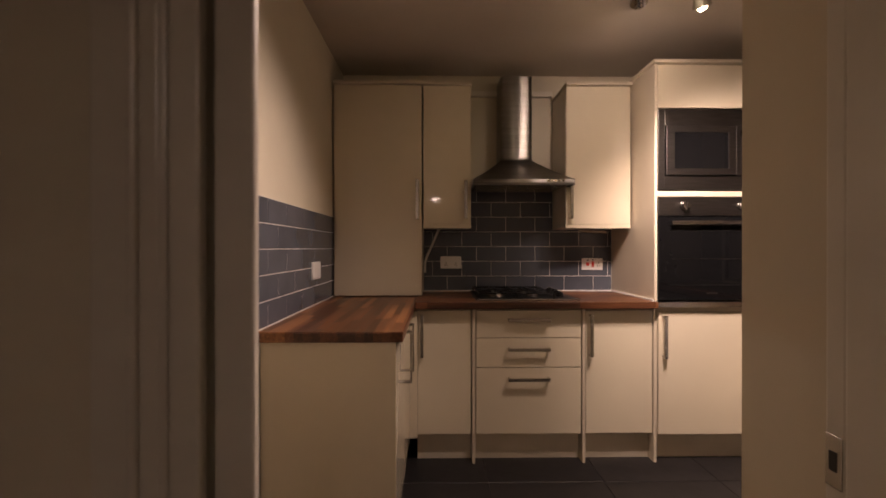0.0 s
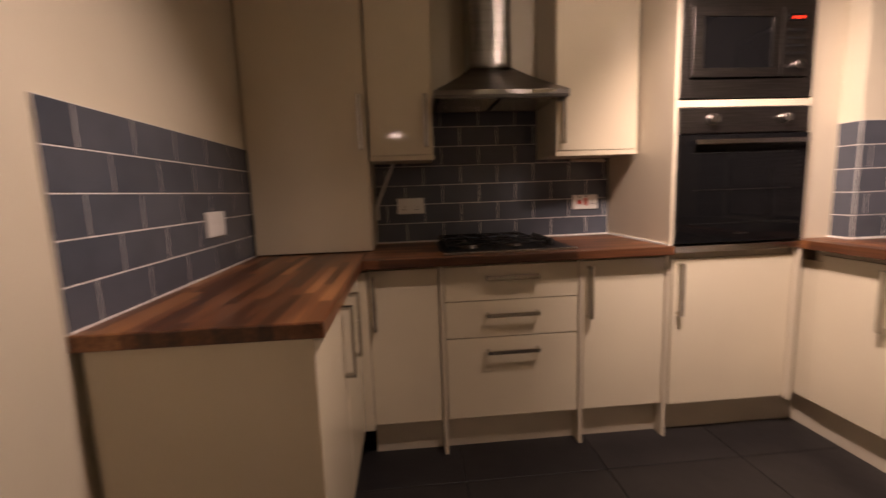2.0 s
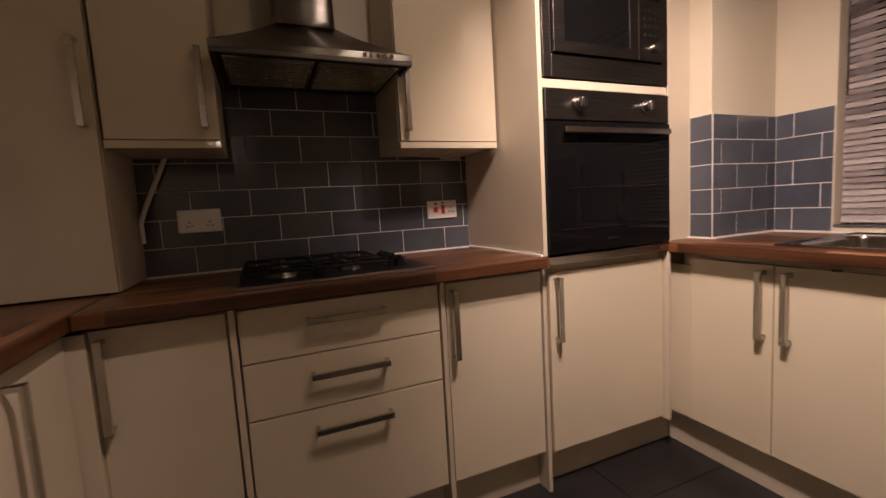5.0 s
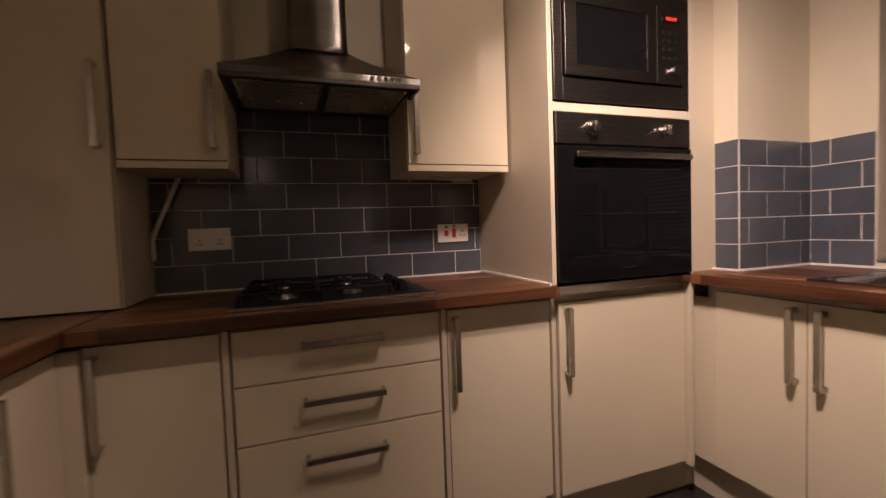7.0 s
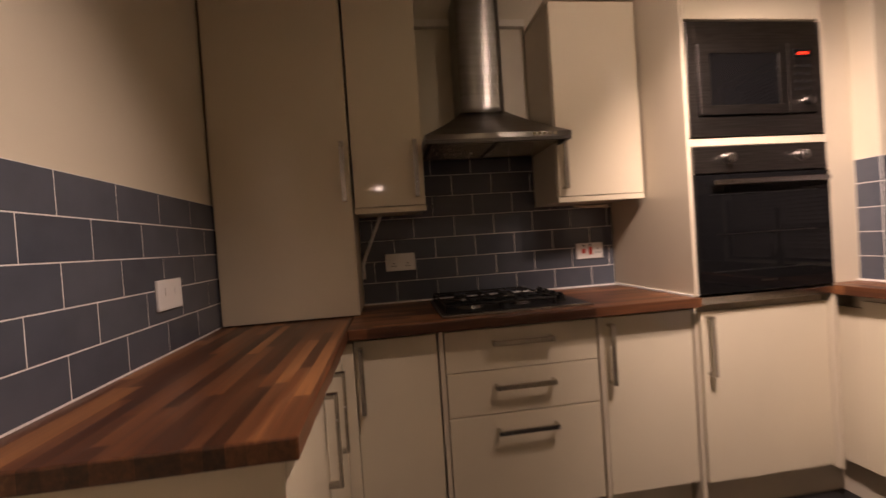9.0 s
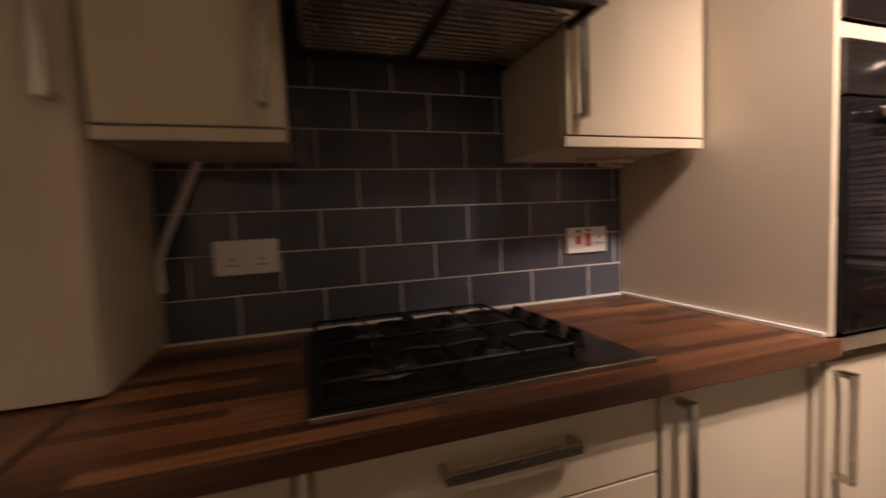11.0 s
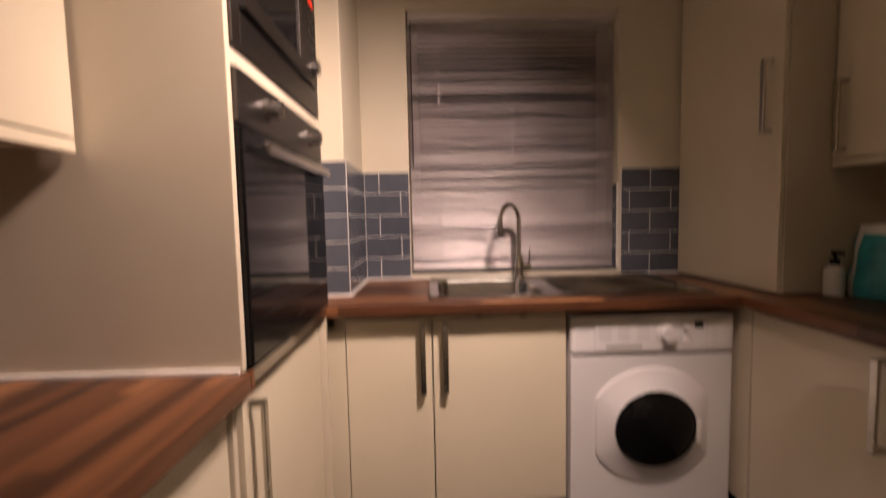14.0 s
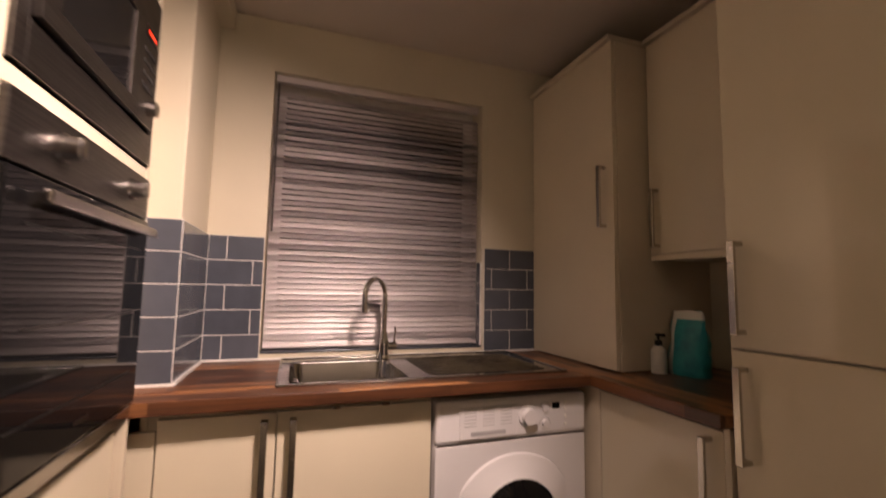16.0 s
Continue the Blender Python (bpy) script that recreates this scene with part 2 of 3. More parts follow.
struct(box("wall_hall_south", -1.3, 1.15, -2.1, -2.0, -0.006, CEIL, M_WALL, bevel=0), "cream painted hallway end wall", "wall")
struct(box("wall_over_door", 0.10, 1.01, 0.862, 0.893, 2.06, CEIL, M_WALL, bevel=0), "cream wall above the doorway", "wall")
# door frame with a moulded architrave on the hall side and a keep on the other jamb
lining = struct(boxes("door_frame", [(0.098, 0.14, 0.866, 0.897, -0.006, 2.06), (0.098, 0.149, 0.858, 0.866, -0.006, 2.06), (0.084, 0.098, 0.888, 0.895, -0.006, 2.06), (0.050, 0.088, 0.842, 0.863, -0.006, 2.10), (0.034, 0.046, 0.846, 0.863, -0.006, 2.10),
                                     (0.008, 0.034, 0.850, 0.863, -0.006, 2.10), (-0.004, 0.008, 0.844, 0.863, -0.006, 2.10), (-0.055, -0.004, 0.853, 0.863, -0.006, 2.10),
                                     (0.985, 1.01, 0.60, 0.935, -0.006, 2.06), (0.990, 1.011, 0.938, 0.972, -0.006, 2.06), (0.972, 0.985, 0.60, 0.80, -0.006, 2.06),
                                     (0.14, 0.985, 0.858, 0.897, 2.03, 2.06)], M_JAMB, bevel=0.004),
                "white gloss painted door frame with mouldings and scuffs", "door frame")
box("strike_plate", 0.988, 0.9905, 0.942, 0.970, 0.84, 0.92, M_NICKEL, lining, 0.001)
box("strike_hole", 0.9872, 0.9879, 0.950, 0.963, 0.865, 0.895, M_DARK, lining, 0)

# pipe casing in the corner with a boxed beam on top
struct(boxes("pipe_casing", [(2.40, XR, 2.605, YB, 0.912, 2.31), (2.37, XR, 2.55, YB, 2.31, CEIL)], M_WALL, bevel=0.004), "cream boxed-in pipe casing in the corner", "wall")
struct(boxes("trim", [(XR - 0.012, XR, WY0 - 0.012, WY0, WZ0, 1.415), (0.6, 1.17, 3.2, YB, 2.24, 2.275)], M_JAMB), "white tile edge strip and pipe boxing", "trim")

# ---- worktops ----
WT, WB = 0.910, 0.872


def worktop(name, blocks, mat, label):
    return tagged(boxes(name, blocks, mat, None, 0.004), label, "worktop")


worktop("worktop", [(XL, 0.262, 1.815, YB - 0.008, WB, WT)], M_WY, "walnut block worktop on the peninsula base units")
worktop("worktop", [(0.2625, 1.585, 2.630, YB - 0.008, WB, WT), (1.585, 1.603, 2.630, 2.644, WB, WT)], M_WX, "walnut block worktop carrying the gas hob")
# cut out round the sink bowl
SX0, SX1, SY0, SY1 = 2.30, 2.685, 1.865, 2.275
worktop("worktop", [(2.20, SX0, 1.225, 2.70, WB, WT), (SX1, XR, 1.225, 2.70, WB, WT), (SX0, SX1, SY1, 2.70, WB, WT), (SX0, SX1, 1.225, SY0, WB, WT)],
        M_WY, "walnut block worktop around the steel sink")
worktop("worktop", [(1.70, XR, YS, 1.225, WB, WT)], M_WX, "walnut block worktop beside the fridge cabinet")
# white sealant lines
struct(boxes("sealant", [(XL, XL + 0.008, 1.82, 2.91, WT, WT + 0.007), (0.29, 1.585, YB - 0.016, YB - 0.008, WT, WT + 0.007), (1.578, 1.586, 2.65, 3.22, WT, WT + 0.009),
                         (XR - 0.016, XR - 0.008, 1.06, 2.597, WT, WT + 0.008), (2.40, XR, 2.588, 2.597, WT, WT + 0.008), (2.384, 2.392, 2.59, 2.70, WT, WT + 0.008)],
              M_WHITE, bevel=0.001), "white silicone sealant line", "trim")

# ---- cabinets along the back ----
YF = 2.687  # front of the doors


def door_y(parent, x0, x1, z0, z1, y, out=-1, mat=None, t=0.018):
    """Door whose face lies at y, facing along out."""
    return box("door", x0, x1, min(y, y - out * t), max(y, y - out * t), z0, z1, mat or M_GLOSS, parent, 0.0015)


def door_x(parent, y0, y1, z0, z1, x, out=-1):
    return box("door", min(x, x - out * 0.018), max(x, x - out * 0.018), y0, y1, z0, z1, M_GLOSS, parent, 0.0015)


ZD0, ZD1 = 0.163, 0.856


def base_unit(label, x0, x1, hinge_handle):
    c = thing("base_cabinet", (0, 0, 0), label, "cabinet", "base cabinets along the back wall")
    box("body", x0, x1, YF + 0.020, 3.2, 0.15, WB - 0.001, M_CARC, c)
    d = door_y(c, x0 + 0.004, x1 - 0.004, ZD0, ZD1, YF)
    bar_handle((hinge_handle, YF, 0.60), (hinge_handle, YF, 0.835), (0, -1, 0), d)
    box("plinth", x0, x1, 2.742, 2.758, 0.0, 0.149, M_PLINTH, c)
    return c


base_unit("cream gloss base cabinet in the corner, door closed", 0.27, 0.576, 0.298)
dr = thing("drawer_cabinet", (0, 0, 0), "cream gloss three-drawer cabinet under the hob", "drawers")
box("body", 0.598, 1.196, YF + 0.020, 3.2, 0.15, WB - 0.001, M_CARC, dr)
box("plinth", 0.598, 1.196, 2.742, 2.758, 0, 0.149, M_PLINTH, dr)
for z0, z1, zh in ((0.704, 0.856, 0.805), (0.538, 0.700, 0.641), (ZD0, 0.533, 0.474)):
    f = box("drawer_front", 0.601, 1.193, YF, YF + 0.018, z0, z1, M_GLOSS, dr, 0.0015)
    bar_handle((0.778, YF, zh), (1.012, YF, zh), (0, -1, 0), f)
base_unit("cream gloss base cabinet beside the oven housing", 1.216, 1.600, 1.243)
for x in (0.587, 1.206, 1.609):
    tagged(box("end_panel", x - 0.0085, x + 0.0085, 2.678, 2.77, 0, WB - 0.002, M_CARC), "cream panel standing between base units", "panel", "upright panels between base units")

# tall oven housing
oh = thing("oven_housing", (0, 0, 0), "tall cream gloss cabinet housing oven and microwave", "cabinet")
box("side_panel", 1.586, 1.603, 2.645, 3.22, WT + 0.001, 2.225, M_CARC, oh)
box("side_panel", 2.197, 2.215, 2.645, 3.22, 0.15, 2.225, M_CARC, oh)
box("back_panel", 1.603, 2.197, 3.2, 3.22, 0.15, 2.225, M_CARC, oh)
box("shelf", 1.603, 2.197, 2.648, 3.2, 1.493, 1.524, M_CARC, oh)
box("shelf", 1.603, 2.197, 2.668, 3.2, 1.976, 1.983, M_CARC, oh)
box("cornice", 1.570, 2.42, 2.620, 3.22, 2.225, 2.243, M_CARC, oh, 0.003)
door_y(oh, 1.605, 2.195, 1.984, 2.222, 2.645)
od = door_y(oh, 1.622, 2.193, ZD0, 0.846, YF - 0.02)
bar_handle((1.648, YF - 0.02, 0.595), (1.648, YF - 0.02, 0.83), (0, -1, 0), od)
box("body", 1.62, 2.197, 2.69, 3.2, 0.15, 0.9, M_CARC, oh)
box("plinth", 1.62, 2.40, 2.742, 2.758, 0, 0.149, M_PLINTH, oh)
box("filler_panel", 2.2155, 2.40, 2.70, 2.716, 0.15, 2.224, M_CARC, oh)
box("trim_strip", 1.605, 2.195, 2.640, 2.68, 0.878, 0.908, M_STEEL, oh)


def oven():
    o = thing("oven", (0, 0, 0), "built-in black glass oven with steel control panel", "oven")
    box("body", 1.63, 2.17, 2.665, 3.15, 0.93, 1.48, M_DARK, o)
    box("control_panel", 1.606, 2.194, 2.636, 2.664, 1.385, 1.489, M_DSTEEL, o, 0.003)
    d = box("door", 1.606, 2.194, 2.632, 2.662, 0.918, 1.379, M_BGLASS, o, 0.003)
    box("glass_border", 1.66, 2.14, 2.6305, 2.6319, 1.30, 1.304, M_BLACK, d, 0)
    box("glass_border", 1.66, 2.14, 2.6305, 2.6319, 1.0, 1.004, M_BLACK, d, 0)
    boxes("oven_rack", [(1.68, 2.12, 2.6302, 2.6318, 1.145, 1.148)], M_DSTEEL, d, 0)
    bm = bmesh.new()
    add_box(bm, 1.665, 2.17, 2.603, 2.618, 1.335, 1.357, 0.004)
    for x in (1.69, 2.145):
        add_box(bm, x - 0.01, x + 0.01, 2.61, 2.634, 1.338, 1.354, 0.002)
    finish("handle", bm, M_STEEL, d, smooth=False)
    for x in (1.745, 2.065):
        bm = bmesh.new()
        add_cyl(bm, (x, 2.638, 1.44), (x, 2.626, 1.44), 0.026, 0.024)
        add_cyl(bm, (x, 2.63, 1.44), (x, 2.606, 1.44), 0.0215, 0.019)
        add_box(bm, x - 0.004, x + 0.004, 2.598, 2.61, 1.423, 1.457, 0.002)
        finish("knob", bm, M_STEEL, o)
    boxes("mark", [(1.87, 1.93, 2.6302, 2.6318, 0.953, 0.960)], M_DSTEEL, o, 0)
    return o


def microwave():
    o = thing("microwave", (0, 0, 0), "built-in dark steel microwave with red display", "microwave")
    box("body", 1.63, 2.17, 2.67, 3.1, 1.54, 1.96, M_DARK, o)
    boxes("surround", [(1.606, 1.640, 2.640, 2.664, 1.528, 1.972), (2.160, 2.194, 2.640, 2.664, 1.528, 1.972),
                       (1.640, 2.160, 2.640, 2.664, 1.528, 1.605), (1.640, 2.160, 2.640, 2.664, 1.885, 1.972)], M_DSTEEL, o, 0.001)
    d = boxes("door", [(1.644, 2.03, 2.628, 2.656, 1.845, 1.881), (1.644, 2.03, 2.628, 2.656, 1.609, 1.645),
                       (1.644, 1.69, 2.628, 2.656, 1.645, 1.845), (1.99, 2.03, 2.628, 2.656, 1.645, 1.845)], M_DSTEEL, o, 0.001)
    box("window", 1.69, 1.99, 2.632, 2.65, 1.645, 1.845, M_BGLASS, d, 0.001)
    p = box("control_panel", 2.033, 2.156, 2.629, 2.656, 1.609, 1.881, M_DSTEEL, o, 0.002)
    box("display", 2.055, 2.135, 2.6275, 2.6288, 1.826, 1.856, M_BGLASS, p, 0)
    boxes("digits", [(2.075 + 0.013 * k, 2.084 + 0.013 * k, 2.6268, 2.6274, 1.836, 1.846) for k in range(4)], M_LED, p, 0)
    boxes("button", [(2.06 + 0.028 * i, 2.078 + 0.028 * i, 2.626, 2.629, 1.785 - 0.03 * j, 1.797 - 0.03 * j) for i in range(3) for j in range(4)], M_BLACK, p, 0.001)
    cyl("knob", (2.108, 2.63, 1.655), (2.108, 2.608, 1.655), 0.019, M_STEEL, p)
    return o


oven()
microwave()


# wall cabinets at the back
def wall_unit(label, x0, x1, z0, z1, y, y_wall, out, handle_x=None, door_split=None, hz=(1.39, 1.625), pelmet=True):
    c = thing("wall_cabinet", (0, 0, 0), label, "cabinet", "cream wall cabinets")
    yb = y - out * 0.020
    box("body", x0, x1, min(yb, y_wall), max(yb, y_wall), z0, z1, M_CARC, c)
    zb = z0 + (0.02 if pelmet else 0.003)
    d = door_y(c, x0 + 0.002, x1 - 0.002, zb, z1 - 0.002, y, out)
    if pelmet:
        box("pelmet", x0 - 0.001, x1 + 0.001, min(y - out * 0.002, yb - out * 0.01), max(y - out * 0.002, yb - out * 0.01), z0 - 0.006, zb - 0.003, M_GLOSS, c)
    bar_handle((handle_x, y, hz[0]), (handle_x, y, hz[1]), (0, out, 0), d)
    f = y + out * 0.018
    box("cornice", x0 - 0.004, x1 + 0.004, min(f, y_wall), max(f, y_wall), z1 + 0.001, z1 + 0.02, M_CARC, c, 0.003)
    return c


ZT = 2.205
wall_unit("tall cream gloss cabinet standing on the worktop", XL + 0.014, 0.289, WT + 0.003, ZT, 2.908, 3.22, -1, 0.262, hz=(1.38, 1.62), pelmet=False)
wall_unit("cream gloss wall cabinet beside the extractor hood", 0.297, 0.592, 1.334, ZT, 2.915, 3.22, -1, 0.557, hz=(1.385, 1.62))
wall_unit("cream gloss wall cabinet between hood and oven housing", 1.176, 1.578, 1.334, ZT, 2.915, 3.22, -1, 1.204, hz=(1.385, 1.62))
# set-back strip closing the wall gap, in a darker tone than the carcass
tagged(box("filler_panel", XL + 0.001, XL + 0.013, 2.93, 3.22, WT + 0.003, ZT, M_UNDER), "strip in the gap beside the tall cabinet, darker than its doors", "panel")

# peninsula base units along the west wall
pu = thing("base_cabinet", (0, 0, 0), "cream gloss base cabinet with plain end panel", "cabinet")
box("end_panel", XL + 0.012, 0.235, 1.832, 1.850, 0, WB - 0.001, M_GLOSS, pu, 0.002)
box("body", XL + 0.01, 0.212, 1.851, 2.70, 0.15, WB - 0.001, M_CARC, pu)
box("plinth", 0.165, 0.180, 1.851, 2.742, 0, 0.149, M_PLINTH, pu)
box("corner_post", 0.216, 0.273, 2.664, 2.712, 0.15, ZD1, M_GLOSS, pu)
for y0, y1, yh in ((1.853, 2.255, 2.222), (2.259, 2.660, 2.40)):
    d = door_x(pu, y0, y1, ZD0, ZD1, 0.233, 1)
    bar_handle((0.233, yh, 0.60), (0.233, yh, 0.835), (1, 0, 0), d)


# ---- hob ----
def hob():
    h = thing("gas_hob", (0, 0, 0), "black and steel four-burner gas hob on the worktop", "hob")
    x0, x1, y0, y1 = 0.60, 1.185, 2.678, 3.15
    box("plate", x0, x1, y0, y1, WT + 0.001, WT + 0.010, M_DSTEEL, h, 0.004)
    box("front_trim", x0, x1, y0 - 0.004, y0 + 0.006, WT + 0.001, WT + 0.012, M_STEEL, h, 0.002)
    box("deck", x0 + 0.012, 1.06, y0 + 0.02, y1 - 0.012, WT + 0.0105, WT + 0.013, M_BLACK, h, 0.001)
    z = WT + 0.013
    burners = [(0.73, 2.82, 0.05), (0.73, 3.04, 0.036), (0.94, 2.82, 0.036), (0.94, 3.04, 0.044)]
    for x, y, r in burners:
        bm = bmesh.new()
        add_cyl(bm, (x, y, z), (x, y, z + 0.010), r * 1.12, r)
        add_cyl(bm, (x, y, z + 0.010), (x, y, z + 0.014), r * 0.9, r * 0.86)
        finish("burner", bm, M_DSTEEL, h)
        cyl("burner_cap", (x, y, z + 0.0145), (x, y, z + 0.021), r * 0.8, M_BLACK, h, r * 0.74)
    for gx0, gx1 in ((0.622, 0.835), (0.842, 1.052)):
        bm = bmesh.new()
        zt = z + 0.024
        for a, b in (((gx0, 2.73), (gx1, 2.73)), ((gx0, 3.135), (gx1, 3.135)), ((gx0, 2.73), (gx0, 3.135)), ((gx1, 2.73), (gx1, 3.135)), ((gx0, 2.93), (gx1, 2.93))):
            add_tube(bm, [(*a, zt), (*b, zt)], 0.004, 6)
        cx = (gx0 + gx1) / 2
        for cy in (2.82, 3.04):
            for dx, dy in ((1, 0), (-1, 0), (0, 1), (0, -1)):
                ex, ey = cx + dx * 0.105, cy + dy * 0.10
                add_tube(bm, [(ex, ey, zt), (cx + dx * 0.05, cy + dy * 0.05, zt + 0.004), (cx + dx * 0.025, cy + dy * 0.025, zt + 0.002)], 0.0045, 6)
        for cx2 in (gx0, gx1):
            for cy in (2.73, 3.135):
                add_tube(bm, [(cx2, cy, z), (cx2, cy, zt)], 0.006, 6)
        finish("pan_support", bm, M_BLACK, h)
    for k in range(4):
        y = 2.80 + 0.078 * k
        bm = bmesh.new()
        add_cyl(bm, (1.105, y, WT + 0.010), (1.105, y, WT + 0.016), 0.022)
        add_cyl(bm, (1.105, y, WT + 0.016), (1.105, y, WT + 0.036), 0.018, 0.0165)
        add_box(bm, 1.101, 1.109, y - 0.017, y + 0.017, WT + 0.034, WT + 0.044, 0.002)
        finish("knob", bm, M_BLACK, h)


hob()


# ---- extractor hood ----
def hood():
    h = thing("cooker_hood", (0, 0, 0), "brushed steel chimney hood over the hob", "extractor hood")
    x0, x1, y0, y1 = 0.593, 1.194, 2.795, 3.215
    cx = (x0 + x1) / 2
    # pyramid canopy, slightly concave
    bm = bmesh.new()
    prof = [(0.0, 1.592), (0.0, 1.612), (0.03, 1.616), (0.3, 1.652), (0.65, 1.704), (0.93, 1.752), (1.0, 1.766)]
    rings = []
    for f, z in prof:
        ax, bx = x0 + (cx - 0.105 - x0) * f, x1 + (cx + 0.105 - x1) * f
        ay = y0 + (3.03 - y0) * f
        rings.append([bm.verts.new(p) for p in ((ax, ay, z), (bx, ay, z), (bx, y1, z), (ax, y1, z))])
    for a, b in zip(rings, rings[1:]):
        for k in range(4):
            bm.faces.new((a[k], a[(k + 1) % 4], b[(k + 1) % 4], b[k]))
    bm.faces.new(rings[-1])
    finish("canopy", bm, M_HOOD, h, smooth=False)
    boxes("rim", [(x0, x1, y0 + 0.001, y0 + 0.012, 1.578, 1.592), (x0, x0 + 0.012, y0 + 0.012, y1, 1.578, 1.592), (x1 - 0.012, x1, y0 + 0.012, y1, 1.578, 1.592)], M_DSTEEL, h, 0.001)
    for a, b in ((x0 + 0.03, cx - 0.006), (cx + 0.006, x1 - 0.03)):
        bm = bmesh.new()
        add_box(bm, a, b, y0 + 0.05, y1 - 0.06, 1.584, 1.590, 0.001)
        for k in range(1, 14):
            yy = y0 + 0.05 + k * (y1 - y0 - 0.11) / 14
            add_box(bm, a + 0.01, b - 0.01, yy - 0.004, yy + 0.004, 1.5815, 1.584)
        finish("grease_filter", bm, M_NICKEL, h)
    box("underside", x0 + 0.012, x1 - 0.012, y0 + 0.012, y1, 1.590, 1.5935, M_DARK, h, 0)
    # chimney with softly rounded front corners and a flared foot
    bm = bmesh.new()
    rings = []
    for z, g in ((1.764, 0.012), (1.772, 0.004), (1.79, 0.0), (2.0, 0.0), (2.31, 0.0)):
        ring = [(cx - 0.103 - g, y1), ]
        for side, a0 in ((-1, 180), (1, 270)):
            for k in range(7):
                a = radians(a0 + 15 * k)
                ring.append((cx + side * 0.075 + (0.028 + g) * math.cos(a), 3.058 + (0.028 + g) * math.sin(a)))
        ring.append((cx + 0.103 + g, y1))
        rings.append([bm.verts.new((x, y, z)) for x, y in ring])
    for a, b in zip(rings, rings[1:]):
        for k in range(len(a) - 1):
            bm.faces.new((a[k], a[k + 1], b[k + 1], b[k]))
    bm.faces.new(rings[-1])
    finish("chimney", bm, M_HOOD, h)
    for k in range(5):
        cyl("button", (1.035 + 0.022 * k, y0 + 0.001, 1.602), (1.035 + 0.022 * k, y0 - 0.004, 1.602), 0.0065, M_CHROME, h, n=14)


hood()


# ---- sockets ----
def socket(label, face, a0, a1, z0, z1, rockers, red=False):
    """Double socket plate. face: (axis, place, out) of the tiled wall."""
    axis, p, out = face
    s = thing("wall_socket", (0, 0, 0), label, "socket")

    def slab(name, u0, u1, w0, w1, d0, d1, mat, bevel=0.001):
        lo, hi = sorted((p + out * d0, p + out * d1))
        return box(name, u0, u1, lo, hi, w0, w1, mat, s, bevel) if axis == "y" else box(name, lo, hi, u0, u1, w0, w1, mat, s, bevel)
    slab("plate", a0, a1, z0, z1, 0.0, 0.010, M_WHITE, 0.003)
    w, h = a1 - a0, z1 - z0
    for u, v, du, dv, m in rockers:
        slab("rocker" if m is M_RED or dv > 0.2 else "pin_hole", a0 + w * (u - du / 2), a0 + w * (u + du / 2), z0 + h * (v - dv / 2), z0 + h * (v + dv / 2), 0.0101, 0.0125, m, 0.0005)


PINS = [(0.27, 0.45, 0.04, 0.07, M_DARK), (0.22, 0.28, 0.05, 0.05, M_DARK), (0.32, 0.28, 0.05, 0.05, M_DARK),
        (0.73, 0.45, 0.04, 0.07, M_DARK), (0.68, 0.28, 0.05, 0.05, M_DARK), (0.78, 0.28, 0.05, 0.05, M_DARK), (0.40, 0.75, 0.09, 0.22, M_WHITE), (0.60, 0.75, 0.09, 0.22, M_WHITE)]
TB = YB - 0.008
socket("white double socket on the dark tiles", ("y", TB, -1), 0.405, 0.548, 1.066, 1.150, PINS)
socket("white cooker switch plate with red rockers", ("y", TB, -1), 1.378, 1.522, 1.056, 1.136,
       [(0.27, 0.5, 0.14, 0.3, M_RED), (0.52, 0.5, 0.12, 0.5, M_RED), (0.27, 0.84, 0.09, 0.1, M_DARK), (0.52, 0.88, 0.09, 0.09, M_DARK), (0.80, 0.6, 0.03, 0.1, M_DARK), (0.74, 0.36, 0.05, 0.06, M_DARK), (0.86, 0.36, 0.05, 0.06, M_DARK)])
socket("white fused switch plate on the blue-grey tiles", ("x", XL + 0.008, 1), 2.46, 2.60, 1.045, 1.135, [(0.3, 0.6, 0.10, 0.25, M_WHITE), (0.7, 0.6, 0.10, 0.25, M_WHITE)])
bm = bmesh.new()
add_tube(bm, [(0.395, 3.19, 1.335), (0.362, 3.19, 1.26), (0.318, 3.19, 1.16), (0.300, 3.19, 1.11), (0.300, 3.195, 1.04)], 0.008, 8)
tagged(finish("waste_pipe", bm, M_WHITE), "white plastic pipe slanting under the wall cabinet", "pipe")
bm = bmesh.new()
add_tube(bm, [(1.30, 3.05, 1.318), (1.38, 3.0, 1.309), (1.46, 3.03, 1.314), (1.5, 3.1, 1.309), (1.42, 3.12, 1.316)], 0.006, 8)
tagged(finish("cable", bm, M_UNDER), "loose cable clipped beneath the wall cabinet", "cable")

# ---- sink run on the window wall ----
XF = 2.262
su = thing("base_cabinet", (0, 0, 0), "cream gloss sink cabinet with two doors", "cabinet")
boxes("body", [(XF + 0.02, 2.8, 1.808, 1.826, 0.15, WB - 0.001), (XF + 0.02, 2.8, 2.62, 2.638, 0.15, WB - 0.001), (XF + 0.02, 2.8, 1.826, 2.62, 0.15, 0.168),
               (XF + 0.019, XF + 0.037, 1.826, 2.62, 0.80, WB - 0.001)], M_CARC, su)
box("filler_panel", XF + 0.004, XF + 0.02, 2.597, 2.690, 0.163, 0.815, M_GLOSS, su)
box("plinth", 2.315, 2.331, 1.812, 2.742, 0, 0.149, M_PLINTH, su)
for y0, y1, yh in ((2.291, 2.593, 2.322), (1.812, 2.287, 2.243)):
    d = door_x(su, y0, y1, 0.166, 0.845, XF, -1)
    bar_handle((XF, yh, 0.585), (XF, yh, 0.825), (-1, 0, 0), d)
